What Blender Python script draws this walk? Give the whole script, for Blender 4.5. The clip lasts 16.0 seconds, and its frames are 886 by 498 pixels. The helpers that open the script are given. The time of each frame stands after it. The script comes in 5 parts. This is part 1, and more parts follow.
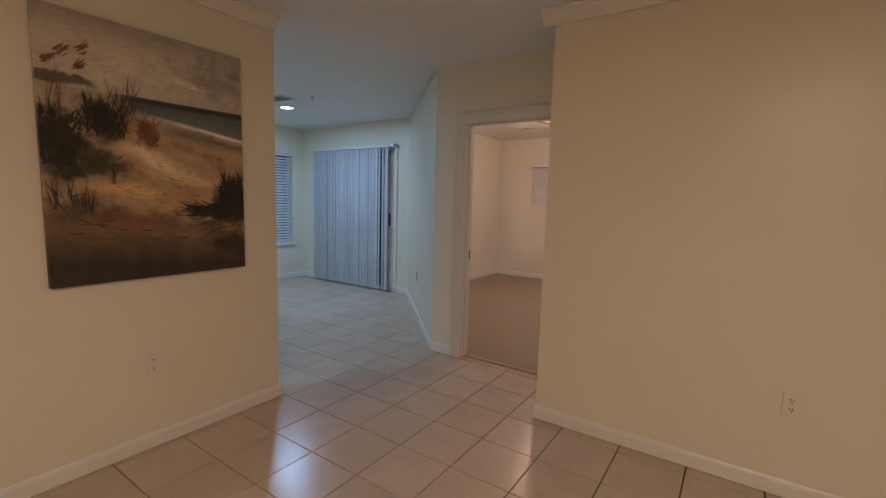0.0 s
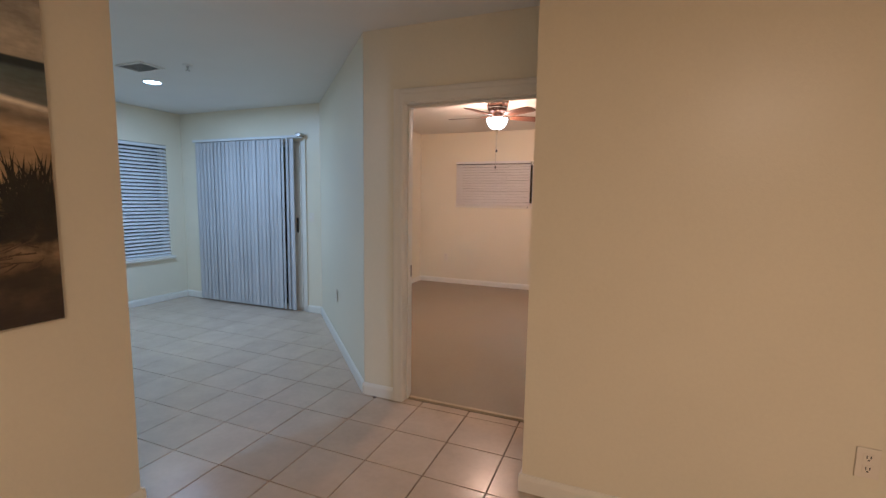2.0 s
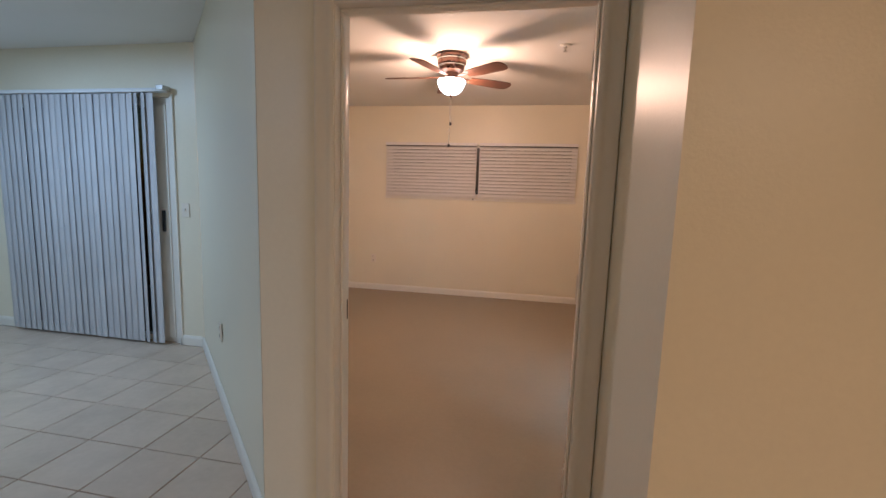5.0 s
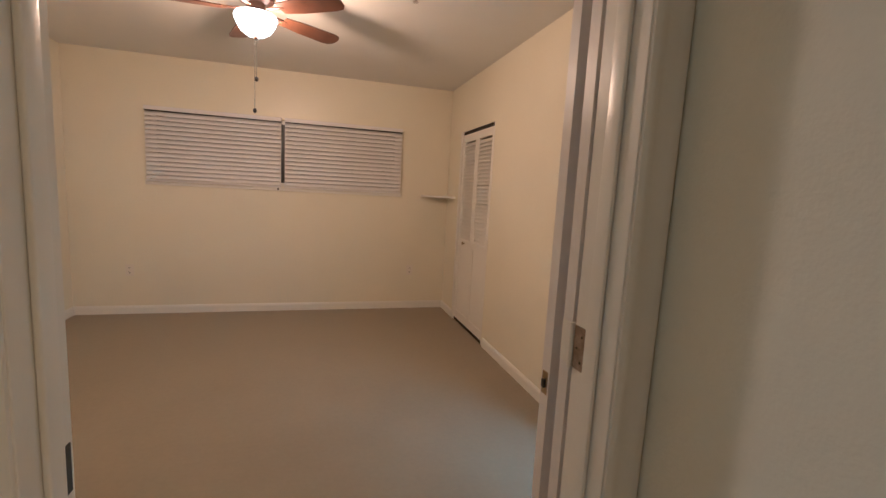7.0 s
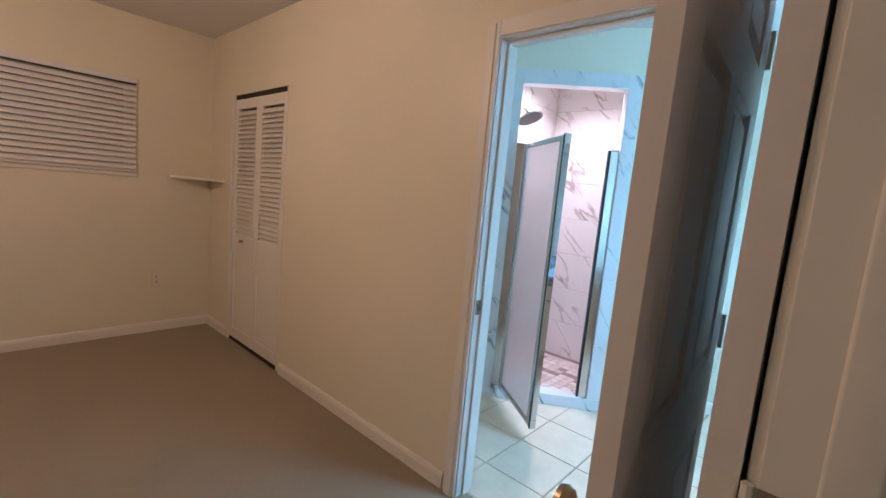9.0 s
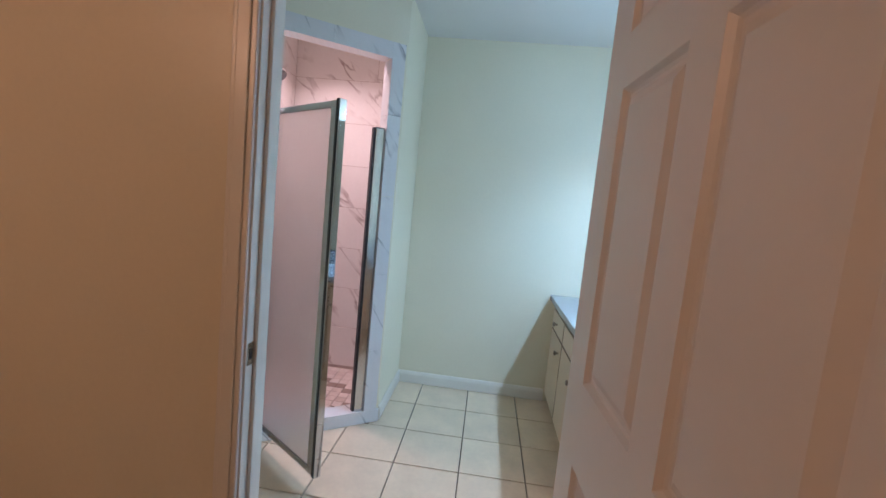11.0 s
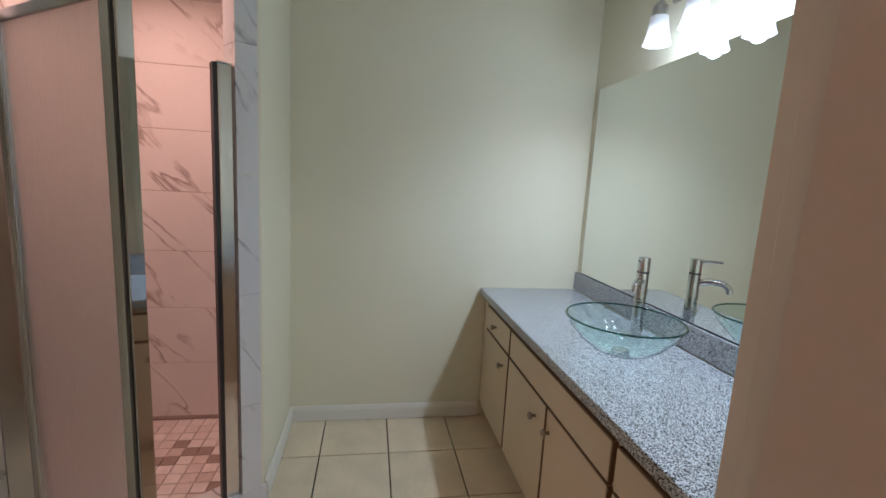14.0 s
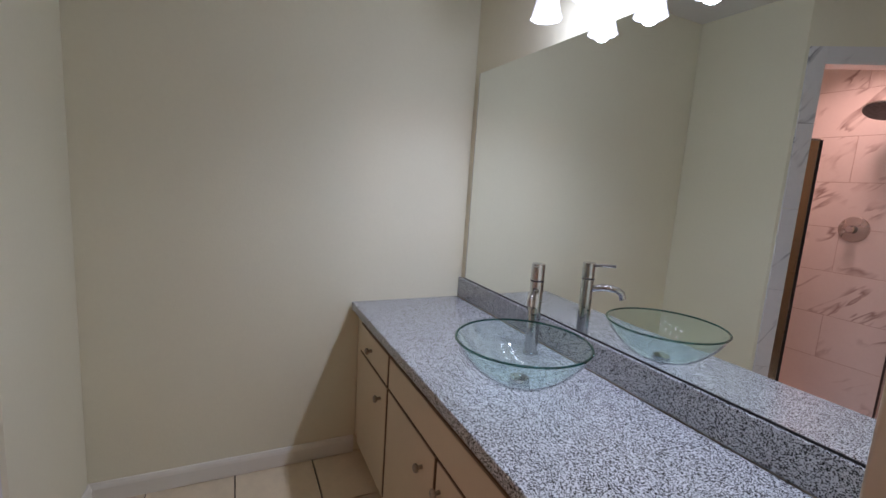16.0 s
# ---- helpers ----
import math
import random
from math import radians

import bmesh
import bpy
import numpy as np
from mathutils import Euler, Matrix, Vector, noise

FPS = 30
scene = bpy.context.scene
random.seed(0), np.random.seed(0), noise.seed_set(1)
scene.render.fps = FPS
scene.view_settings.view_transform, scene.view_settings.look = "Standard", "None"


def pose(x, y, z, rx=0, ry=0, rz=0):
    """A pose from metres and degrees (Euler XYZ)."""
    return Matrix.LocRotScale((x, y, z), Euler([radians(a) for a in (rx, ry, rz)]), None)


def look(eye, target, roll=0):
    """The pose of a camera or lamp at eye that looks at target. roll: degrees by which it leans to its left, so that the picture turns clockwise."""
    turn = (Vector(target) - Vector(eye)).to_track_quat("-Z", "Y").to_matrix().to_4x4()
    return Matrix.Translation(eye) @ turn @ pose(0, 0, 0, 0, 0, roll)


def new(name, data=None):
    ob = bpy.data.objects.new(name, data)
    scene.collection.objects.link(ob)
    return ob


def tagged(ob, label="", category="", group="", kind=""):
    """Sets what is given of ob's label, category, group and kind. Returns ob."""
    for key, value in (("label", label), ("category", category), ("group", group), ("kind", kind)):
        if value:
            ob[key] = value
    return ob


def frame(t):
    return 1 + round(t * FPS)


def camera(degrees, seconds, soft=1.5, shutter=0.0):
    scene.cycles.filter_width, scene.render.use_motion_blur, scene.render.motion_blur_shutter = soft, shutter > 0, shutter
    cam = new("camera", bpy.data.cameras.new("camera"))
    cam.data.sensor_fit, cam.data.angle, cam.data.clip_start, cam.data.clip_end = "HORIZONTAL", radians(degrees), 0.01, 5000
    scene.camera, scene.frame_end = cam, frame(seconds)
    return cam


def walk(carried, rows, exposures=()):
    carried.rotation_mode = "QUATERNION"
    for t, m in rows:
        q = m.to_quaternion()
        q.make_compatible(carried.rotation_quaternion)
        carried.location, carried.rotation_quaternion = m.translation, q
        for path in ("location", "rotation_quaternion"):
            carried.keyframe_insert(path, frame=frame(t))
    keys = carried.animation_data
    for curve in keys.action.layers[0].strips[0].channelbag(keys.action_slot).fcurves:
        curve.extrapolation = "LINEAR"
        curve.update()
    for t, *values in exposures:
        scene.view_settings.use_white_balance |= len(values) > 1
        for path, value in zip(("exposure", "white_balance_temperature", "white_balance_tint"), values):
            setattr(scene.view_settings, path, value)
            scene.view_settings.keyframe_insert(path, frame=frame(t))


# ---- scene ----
cam = camera(90.7, 16.0)
PATH = [
    (0, (0.143, 0.293, 1.401), (-0.976, 1.935, 1.175), 1.5),
    (0.5, (-0.019, 0.388, 1.407), (-1.037, 2.095, 1.183), 1.7),
    (1, (-0.168, 0.559, 1.404), (-1.164, 2.28, 1.187), 1.4),
    (1.5, (-0.317, 0.732, 1.404), (-1.219, 2.503, 1.183), 1.4),
    (2, (-0.489, 0.88, 1.412), (-1.234, 2.723, 1.191), 0.9),
    (2.5, (-0.607, 1.025, 1.409), (-1.276, 2.896, 1.183), 0.7),
    (3, (-0.67, 1.225, 1.412), (-1.341, 3.095, 1.185), 0.6),
    (3.2, (-0.697, 1.295, 1.416), (-1.365, 3.166, 1.183), 0.7),
    (5.3, (-1.242, 2.113, 1.392), (-1.462, 4.085, 1.142), 1.9),
    (5.5, (-1.308, 2.187, 1.391), (-1.407, 4.169, 1.146), 1.9),
    (6, (-1.425, 2.385, 1.395), (-1.244, 4.36, 1.137), 2.0),
    (6.5, (-1.463, 2.631, 1.38), (-1.112, 4.583, 1.12), 2.6),
    (7, (-1.474, 2.858, 1.371), (-0.914, 4.76, 1.117), 3.1),
    (7.5, (-1.533, 3.075, 1.375), (-0.66, 4.858, 1.128), 3.6),
    (8, (-1.539, 3.255, 1.369), (-0.445, 4.911, 1.121), 4.0),
    (8.2, (-1.529, 3.325, 1.372), (-0.376, 4.941, 1.124), 4.2),
    (10.3, (-1.314, 4.001, 1.391), (0.586, 4.58, 1.158), 5.8),
    (10.5, (-1.252, 4.043, 1.391), (0.677, 4.517, 1.161), 5.6),
    (11, (-1.118, 4.111, 1.383), (0.862, 4.301, 1.169), 5.6),
    (11.5, (-0.994, 4.193, 1.382), (0.994, 4.093, 1.183), 4.6),
    (12, (-0.878, 4.228, 1.385), (1.084, 3.909, 1.164), 4.1),
    (12.5, (-0.703, 4.207, 1.376), (1.253, 3.863, 1.138), 3.9),
    (13, (-0.571, 4.198, 1.389), (1.39, 3.919, 1.114), 3.6),
    (13.5, (-0.456, 4.227, 1.39), (1.505, 3.971, 1.094), 3.2),
    (14, (-0.358, 4.251, 1.391), (1.591, 3.918, 1.088), 3.1),
    (14.5, (-0.27, 4.243, 1.388), (1.664, 3.837, 1.08), 3.0),
    (15, (-0.151, 4.203, 1.395), (1.745, 3.647, 1.086), 3.4),
    (15.5, (-0.064, 4.155, 1.4), (1.771, 3.419, 1.095), 3.6),
    (16, (0.007, 4.12, 1.389), (1.789, 3.261, 1.096), 3.8),
]
walk(cam, [(t, look(eye, target, roll)) for t, eye, target, roll in PATH],
     [(0.0, -0.1, 4300, 3), (1.0, 0.15, 4300, 3), (3.0, 0.25, 4400, 3), (5.5, 0.15, 4450, 2), (6.5, 0.1, 4350, -2), (8.2, 0.06, 4100, -5), (10.3, -0.95, 4800, 9), (11.5, -1.02, 5400, 14), (12.5, -1.1, 5850, 18), (13.5, -1.4, 6400, 20), (14.5, -1.7, 6700, 25), (16.0, -1.9, 6850, 36)])

# world: a dark evening sky behind the closed blinds
world = bpy.data.worlds.new("evening")
scene.world = world
world.use_nodes = True
sky = world.node_tree.nodes.new("ShaderNodeTexSky")
sky.sky_type, sky.sun_disc, sky.sun_elevation, sky.sun_rotation = "NISHITA", False, radians(1.0), radians(200)
world.node_tree.links.new(sky.outputs["Color"], world.node_tree.nodes["Background"].inputs["Color"])
world.node_tree.nodes["Background"].inputs["Strength"].default_value = 0.015


def kelvin_lamp(name, kind, place, watts, colour, size, spot=None, direction=None):
    data = bpy.data.lights.new(name, kind)
    data.energy, data.color = watts, colour
    if kind == "AREA":
        data.shape, data.size = "DISK", size
    else:
        data.shadow_soft_size = size
    if kind == "SPOT":
        data.spot_size, data.spot_blend = radians(spot), 1.0
    ob = new(name, data)
    ob.location = place
    if direction:
        ob.rotation_euler = direction
    return tagged(ob, kind="structure")


WARM, PEACH, COOL, WHITE = (1.0, 0.57, 0.285), (1.0, 0.47, 0.22), (0.89, 0.91, 0.94), (0.72, 0.96, 1.15)
kelvin_lamp("front_room_lamp", "AREA", (0.75, -0.7, 2.44), 78, WARM, 0.5)
kelvin_lamp("living_can_lamp", "AREA", (-4.81, 3.915, 2.495), 18, COOL, 0.13)
# Unseen fill lamp, added to light the living room floor; it has no fixture.
kelvin_lamp("living_fill_lamp_unseen", "AREA", (-3.5, -0.1, 2.495), 28, COOL, 0.13)
kelvin_lamp("fan_bulb", "POINT", (-1.822, 5.72, 2.235), 53, PEACH, 0.05)
for bulb_x in (1.325, 1.115, 0.905, 0.695):
    kelvin_lamp("vanity_bulb", "POINT", (bulb_x, 3.15, 1.99), 4.0, WHITE, 0.035)
    # Extra spot added at each bulb to throw more of its light downwards.
    kelvin_lamp("vanity_down_fill", "SPOT", (bulb_x, 3.15, 1.975), 34.0, WHITE, 0.03, 160)
shower_lamp = kelvin_lamp("shower_lamp", "AREA", (1.5, 5.2, 2.49), 19, (1.0, 0.63, 0.53), 0.17)
shower_lamp.data.spread = radians(120)


# ---- materials ----
def material(name, colour, rough=0.5, metal=0.0, vary=0.08, scale=3.0, fine=60.0, bump=0.02, bump_scale=120.0, spec=0.5, per_object=0.0, **extra):
    m = bpy.data.materials.new(name)
    m.use_nodes = True
    nt = m.node_tree
    b = nt.nodes["Principled BSDF"]
    b.inputs["Roughness"].default_value, b.inputs["Metallic"].default_value = rough, metal
    b.inputs["Specular IOR Level"].default_value = spec
    for key, value in extra.items():
        b.inputs[key.replace("_", " ")].default_value = value
    geo = nt.nodes.new("ShaderNodeNewGeometry")
    big, small = nt.nodes.new("ShaderNodeTexNoise"), nt.nodes.new("ShaderNodeTexNoise")
    big.inputs["Scale"].default_value, small.inputs["Scale"].default_value = scale, fine
    big.inputs["Detail"].default_value, small.inputs["Detail"].default_value = 4, 2
    mix = nt.nodes.new("ShaderNodeMath")
    mix.operation = "MULTIPLY_ADD"
    mix.inputs[1].default_value = 0.35
    for n in (big, small):
        nt.links.new(geo.outputs["Position"], n.inputs["Vector"])
    nt.links.new(small.outputs["Fac"], mix.inputs[0])
    nt.links.new(big.outputs["Fac"], mix.inputs[2])
    ramp = nt.nodes.new("ShaderNodeMapRange")
    ramp.inputs["From Min"].default_value, ramp.inputs["From Max"].default_value = 0.4, 0.95
    ramp.inputs["To Min"].default_value, ramp.inputs["To Max"].default_value = 1 - vary, 1 + vary
    nt.links.new(mix.outputs[0], ramp.inputs["Value"])
    tint = nt.nodes.new("ShaderNodeVectorMath")
    tint.operation = "SCALE"
    tint.inputs[0].default_value = colour
    last = ramp.outputs["Result"]
    if per_object:
        info = nt.nodes.new("ShaderNodeObjectInfo")
        r2 = nt.nodes.new("ShaderNodeMapRange")
        r2.inputs["To Min"].default_value, r2.inputs["To Max"].default_value = 1 - per_object, 1 + per_object
        nt.links.new(info.outputs["Random"], r2.inputs["Value"])
        mul = nt.nodes.new("ShaderNodeMath")
        mul.operation = "MULTIPLY"
        nt.links.new(last, mul.inputs[0])
        nt.links.new(r2.outputs["Result"], mul.inputs[1])
        last = mul.outputs[0]
    nt.links.new(last, tint.inputs["Scale"])
    nt.links.new(tint.outputs["Vector"], b.inputs["Base Color"])
    if bump:
        grain, bmp = nt.nodes.new("ShaderNodeTexNoise"), nt.nodes.new("ShaderNodeBump")
        grain.inputs["Scale"].default_value, grain.inputs["Detail"].default_value = bump_scale, 3
        bmp.inputs["Strength"].default_value, bmp.inputs["Distance"].default_value = min(1.0, bump * 20), 0.002
        nt.links.new(geo.outputs["Position"], grain.inputs["Vector"])
        nt.links.new(grain.outputs["Fac"], bmp.inputs["Height"])
        nt.links.new(bmp.outputs["Normal"], b.inputs["Normal"])
    rr = nt.nodes.new("ShaderNodeMapRange")
    rr.inputs["From Min"].default_value, rr.inputs["From Max"].default_value = 0.3, 0.8
    rr.inputs["To Min"].default_value, rr.inputs["To Max"].default_value = max(0.02, rough - 0.06), min(1, rough + 0.06)
    nt.links.new(big.outputs["Fac"], rr.inputs["Value"])
    nt.links.new(rr.outputs["Result"], b.inputs["Roughness"])
    return m


def marble(name, base, vein, rough=0.22, scale=1.0):
    m = material(name, base, rough, vary=0.05, scale=2.5, bump=0)
    nt = m.node_tree
    b = nt.nodes["Principled BSDF"]
    src = b.inputs["Base Color"].links[0].from_socket
    geo, info = nt.nodes.new("ShaderNodeNewGeometry"), nt.nodes.new("ShaderNodeObjectInfo")
    shift = nt.nodes.new("ShaderNodeVectorMath")
    shift.operation = "MULTIPLY_ADD"
    shift.inputs[1].default_value = (7.0, 5.0, 9.0)
    comb = nt.nodes.new("ShaderNodeCombineXYZ")
    for i in range(3):
        nt.links.new(info.outputs["Random"], comb.inputs[i])
    nt.links.new(comb.outputs[0], shift.inputs[0])
    nt.links.new(geo.outputs["Position"], shift.inputs[2])
    mapping = nt.nodes.new("ShaderNodeMapping")
    mapping.vector_type = "TEXTURE"
    mapping.inputs["Rotation"].default_value = (0.7, 0.7, 0.0)
    mapping.inputs["Scale"].default_value = (1.25 / scale, 1.25 / scale, 0.27 / scale)
    nt.links.new(shift.outputs[0], mapping.inputs["Vector"])
    n = nt.nodes.new("ShaderNodeTexNoise")
    n.inputs["Scale"].default_value, n.inputs["Detail"].default_value, n.inputs["Distortion"].default_value = 1.5, 4, 0.4
    nt.links.new(mapping.outputs[0], n.inputs["Vector"])
    ramp = nt.nodes.new("ShaderNodeValToRGB")
    el = ramp.color_ramp.elements
    el[0].position, el[0].color = 0.485, (0, 0, 0, 1)
    el[1].position, el[1].color = 0.536, (0, 0, 0, 1)
    mid = el.new(0.503)
    mid.color = (1, 1, 1, 1)
    nt.links.new(n.outputs["Fac"], ramp.inputs["Fac"])
    n2 = nt.nodes.new("ShaderNodeTexNoise")
    n2.inputs["Scale"].default_value = 4.0
    nt.links.new(shift.outputs[0], n2.inputs["Vector"])
    gate = nt.nodes.new("ShaderNodeMapRange")
    gate.inputs["From Min"].default_value, gate.inputs["From Max"].default_value = 0.46, 0.62
    gate.inputs["To Max"].default_value = 0.95
    nt.links.new(n2.outputs["Fac"], gate.inputs["Value"])
    mul = nt.nodes.new("ShaderNodeMath")
    mul.operation = "MULTIPLY"
    nt.links.new(ramp.outputs["Color"], mul.inputs[0])
    nt.links.new(gate.outputs["Result"], mul.inputs[1])
    mx = nt.nodes.new("ShaderNodeMix")
    mx.data_type = "RGBA"
    nt.links.new(mul.outputs[0], mx.inputs[0])
    nt.links.new(src, mx.inputs[6])
    mx.inputs[7].default_value = (*vein, 1)
    nt.links.new(mx.outputs[2], b.inputs["Base Color"])
    return m


def speckled(name, light, mid_tone, dark, rough=0.18):
    m = material(name, light, rough, bump=0, vary=0.04)
    nt = m.node_tree
    b = nt.nodes["Principled BSDF"]
    geo = nt.nodes.new("ShaderNodeNewGeometry")
    warp = nt.nodes.new("ShaderNodeTexNoise")
    warp.inputs["Scale"].default_value, warp.inputs["Detail"].default_value = 225.0, 3
    v = nt.nodes.new("ShaderNodeTexVoronoi")
    v.inputs["Scale"].default_value = 450.0
    for n in (warp, v):
        nt.links.new(geo.outputs["Position"], n.inputs["Vector"])
    sep = nt.nodes.new("ShaderNodeSeparateColor")
    nt.links.new(v.outputs["Color"], sep.inputs["Color"])
    add = nt.nodes.new("ShaderNodeMath")
    add.operation = "MULTIPLY_ADD"
    add.inputs[1].default_value = 0.55
    nt.links.new(warp.outputs["Fac"], add.inputs[0])
    half = nt.nodes.new("ShaderNodeMath")
    half.operation = "MULTIPLY"
    half.inputs[1].default_value = 0.5
    nt.links.new(sep.outputs["Red"], half.inputs[0])
    nt.links.new(half.outputs[0], add.inputs[2])
    ramp = nt.nodes.new("ShaderNodeValToRGB")
    ramp.color_ramp.interpolation = "CONSTANT"
    el = ramp.color_ramp.elements
    el[0].position, el[0].color = 0.0, (*dark, 1)
    el[1].position, el[1].color = 0.445, (*mid_tone, 1)
    hi = el.new(0.495)
    hi.color = (*light, 1)
    nt.links.new(add.outputs[0], ramp.inputs["Fac"])
    nt.links.new(ramp.outputs["Color"], b.inputs["Base Color"])
    return m


def glass(name, colour, rough=0.02, ior=1.5):
    m = bpy.data.materials.new(name)
    m.use_nodes = True
    b = m.node_tree.nodes["Principled BSDF"]
    b.inputs["Base Color"].default_value = (*colour, 1)
    b.inputs["Transmission Weight"].default_value, b.inputs["Roughness"].default_value, b.inputs["IOR"].default_value = 1.0, rough, ior
    return m


def glowing(name, colour, strength):
    m = bpy.data.materials.new(name)
    m.use_nodes = True
    b = m.node_tree.nodes["Principled BSDF"]
    b.inputs["Base Color"].default_value = (0.9, 0.9, 0.9, 1)
    b.inputs["Emission Color"].default_value, b.inputs["Emission Strength"].default_value = (*colour, 1), strength
    return m


CREAM = material("cream_wall_paint", (0.80, 0.75, 0.59), 0.36, vary=0.04, scale=1.2, bump=0.013, bump_scale=150)
BATH_PAINT = material("pale_yellow_bath_paint", (0.81, 0.775, 0.61), 0.62, vary=0.03, scale=1.2, bump=0.015, bump_scale=130)
CEIL = material("ceiling_paint", (0.78, 0.77, 0.73), 0.85, vary=0.02, bump=0.02, bump_scale=60)
TRIM = material("white_trim_paint", (0.81, 0.785, 0.71), 0.34, vary=0.02, scale=5, bump=0)
SATIN = material("satin_aluminium", (0.62, 0.62, 0.62), 0.2, 1.0, vary=0.04, bump=0)
VANE = material("grey_white_vane", (0.56, 0.56, 0.575), 0.45, vary=0.06, scale=3, bump=0.004, bump_scale=200, per_object=0.05)
CHALK = material("white_vinyl", (0.76, 0.77, 0.78), 0.45, vary=0.03, bump=0)
PINKISH = material("white_slat_paint", (0.78, 0.76, 0.74), 0.45, vary=0.03, bump=0)
TILE = material("beige_ceramic_tile", (0.56, 0.46, 0.35), 0.25, vary=0.09, scale=5, fine=30, bump=0, per_object=0.05)
BTILE = material("tan_ceramic_tile", (0.74, 0.61, 0.44), 0.3, vary=0.09, scale=7, fine=40, bump=0, per_object=0.04)
for even_gloss in (TILE, BTILE):
    even_gloss.node_tree.links.remove(even_gloss.node_tree.nodes["Principled BSDF"].inputs["Roughness"].links[0])
GROUT = material("dark_grout", (0.13, 0.095, 0.06), 0.9, vary=0.2, scale=8, bump=0.02)
SEALED = material("sealed_tan_concrete", (0.295, 0.248, 0.172), 0.38, vary=0.09, scale=1.6, fine=40, bump=0.006, bump_scale=60, spec=0.45)
STRIP = material("beige_threshold_strip", (0.55, 0.46, 0.30), 0.5, vary=0.1)
DOORP = material("white_door_paint", (0.78, 0.75, 0.72), 0.38, vary=0.02, bump=0)
CHROME = material("chrome", (0.60, 0.61, 0.63), 0.03, 1.0, vary=0.02, bump=0)
NICKEL = material("brushed_nickel", (0.55, 0.54, 0.52), 0.28, 1.0, vary=0.06, bump=0)
# Chrome darkened in its colour to imitate dark reflections on the shower door edge.
DARK_REFLECTION = material("dark_reflection_edge", (0.11, 0.10, 0.095), 0.12, 1.0, vary=0.1, bump=0)
WORN = material("worn_steel", (0.36, 0.31, 0.26), 0.42, 0.9, vary=0.35, scale=45, fine=160, bump=0.02)
BRASS = material("aged_brass", (0.42, 0.33, 0.20), 0.35, 1.0, vary=0.15, scale=30, bump=0.01)
BLACK = material("black_plastic", (0.02, 0.02, 0.022), 0.4, vary=0.1, bump=0)
BRONZE = material("bronze_metal", (0.20, 0.11, 0.075), 0.3, 0.9, vary=0.15, bump=0)
BLADE = material("walnut_blade", (0.10, 0.042, 0.022), 0.35, vary=0.25, scale=14, bump=0.01)
MARBLE = marble("pale_marble", (0.78, 0.78, 0.78), (0.21, 0.21, 0.23))
PMARBLE = marble("warm_white_marble", (0.80, 0.75, 0.72), (0.33, 0.24, 0.22), 0.36, scale=1.1)
MOSAIC_BED = material("pale_mosaic_grout", (0.68, 0.59, 0.54), 0.85, vary=0.1, bump=0.01)
GRANITE = speckled("grey_granite", (0.58, 0.61, 0.645), (0.22, 0.22, 0.23), (0.015, 0.014, 0.014))
LAMINATE = material("almond_laminate", (0.64, 0.53, 0.385), 0.4, vary=0.04, bump=0.003)
CABEDGE = material("oak_edge_strip", (0.16, 0.095, 0.05), 0.5, vary=0.2, scale=20, bump=0.01)
MIRROR = material("mirror_silver", (0.90, 0.93, 0.91), 0.01, 1.0, vary=0.0, bump=0)
MIRROR.node_tree.nodes["Principled BSDF"].inputs["Roughness"].links and MIRROR.node_tree.links.remove(MIRROR.node_tree.nodes["Principled BSDF"].inputs["Roughness"].links[0])
MIRROR.node_tree.nodes["Principled BSDF"].inputs["Roughness"].default_value = 0.0
BOWLGLASS = glass("aqua_glass", (0.83, 0.97, 0.965), 0.0, 1.03)
RIMGLASS = glass("green_glass_rim", (0.07, 0.28, 0.26), 0.05, 1.03)
for clear in (BOWLGLASS, RIMGLASS):
    clear.node_tree.nodes["Principled BSDF"].inputs["Coat Weight"].default_value = 1.0
    clear.node_tree.nodes["Principled BSDF"].inputs["Coat Roughness"].default_value = 0.01
RAIN = glass("obscure_glass", (0.93, 0.92, 0.90), 0.38)
ripple_nodes = RAIN.node_tree
ripple_pos, ripple_map = ripple_nodes.nodes.new("ShaderNodeNewGeometry"), ripple_nodes.nodes.new("ShaderNodeMapping")
ripple_map.inputs["Scale"].default_value = (1.0, 1.0, 0.06)
ripple_noise, ripple_bump = ripple_nodes.nodes.new("ShaderNodeTexNoise"), ripple_nodes.nodes.new("ShaderNodeBump")
ripple_noise.inputs["Scale"].default_value, ripple_noise.inputs["Detail"].default_value = 190.0, 2
ripple_bump.inputs["Strength"].default_value, ripple_bump.inputs["Distance"].default_value = 0.7, 0.003
ripple_nodes.links.new(ripple_pos.outputs["Position"], ripple_map.inputs["Vector"])
ripple_nodes.links.new(ripple_map.outputs["Vector"], ripple_noise.inputs["Vector"])
ripple_nodes.links.new(ripple_noise.outputs["Fac"], ripple_bump.inputs["Height"])
ripple_nodes.links.new(ripple_bump.outputs["Normal"], ripple_nodes.nodes["Principled BSDF"].inputs["Normal"])
PANE = glass("window_glass", (0.9, 0.93, 0.95), 0.0)
PLATE = material("almond_plate", (0.79, 0.73, 0.62), 0.4, vary=0.02, bump=0)
# Near-black colour standing in for the shade inside narrow gaps.
DARK = material("gap_shade_fill", (0.03, 0.022, 0.016), 0.8, vary=0.1, bump=0)
SHADE_GLOW = glowing("lit_frosted_shade", (0.80, 0.97, 1.14), 8.0)
SHADE_GLOW.node_tree.nodes["Principled BSDF"].inputs["Base Color"].default_value = (0.42, 0.43, 0.44, 1)
shade_nodes = SHADE_GLOW.node_tree
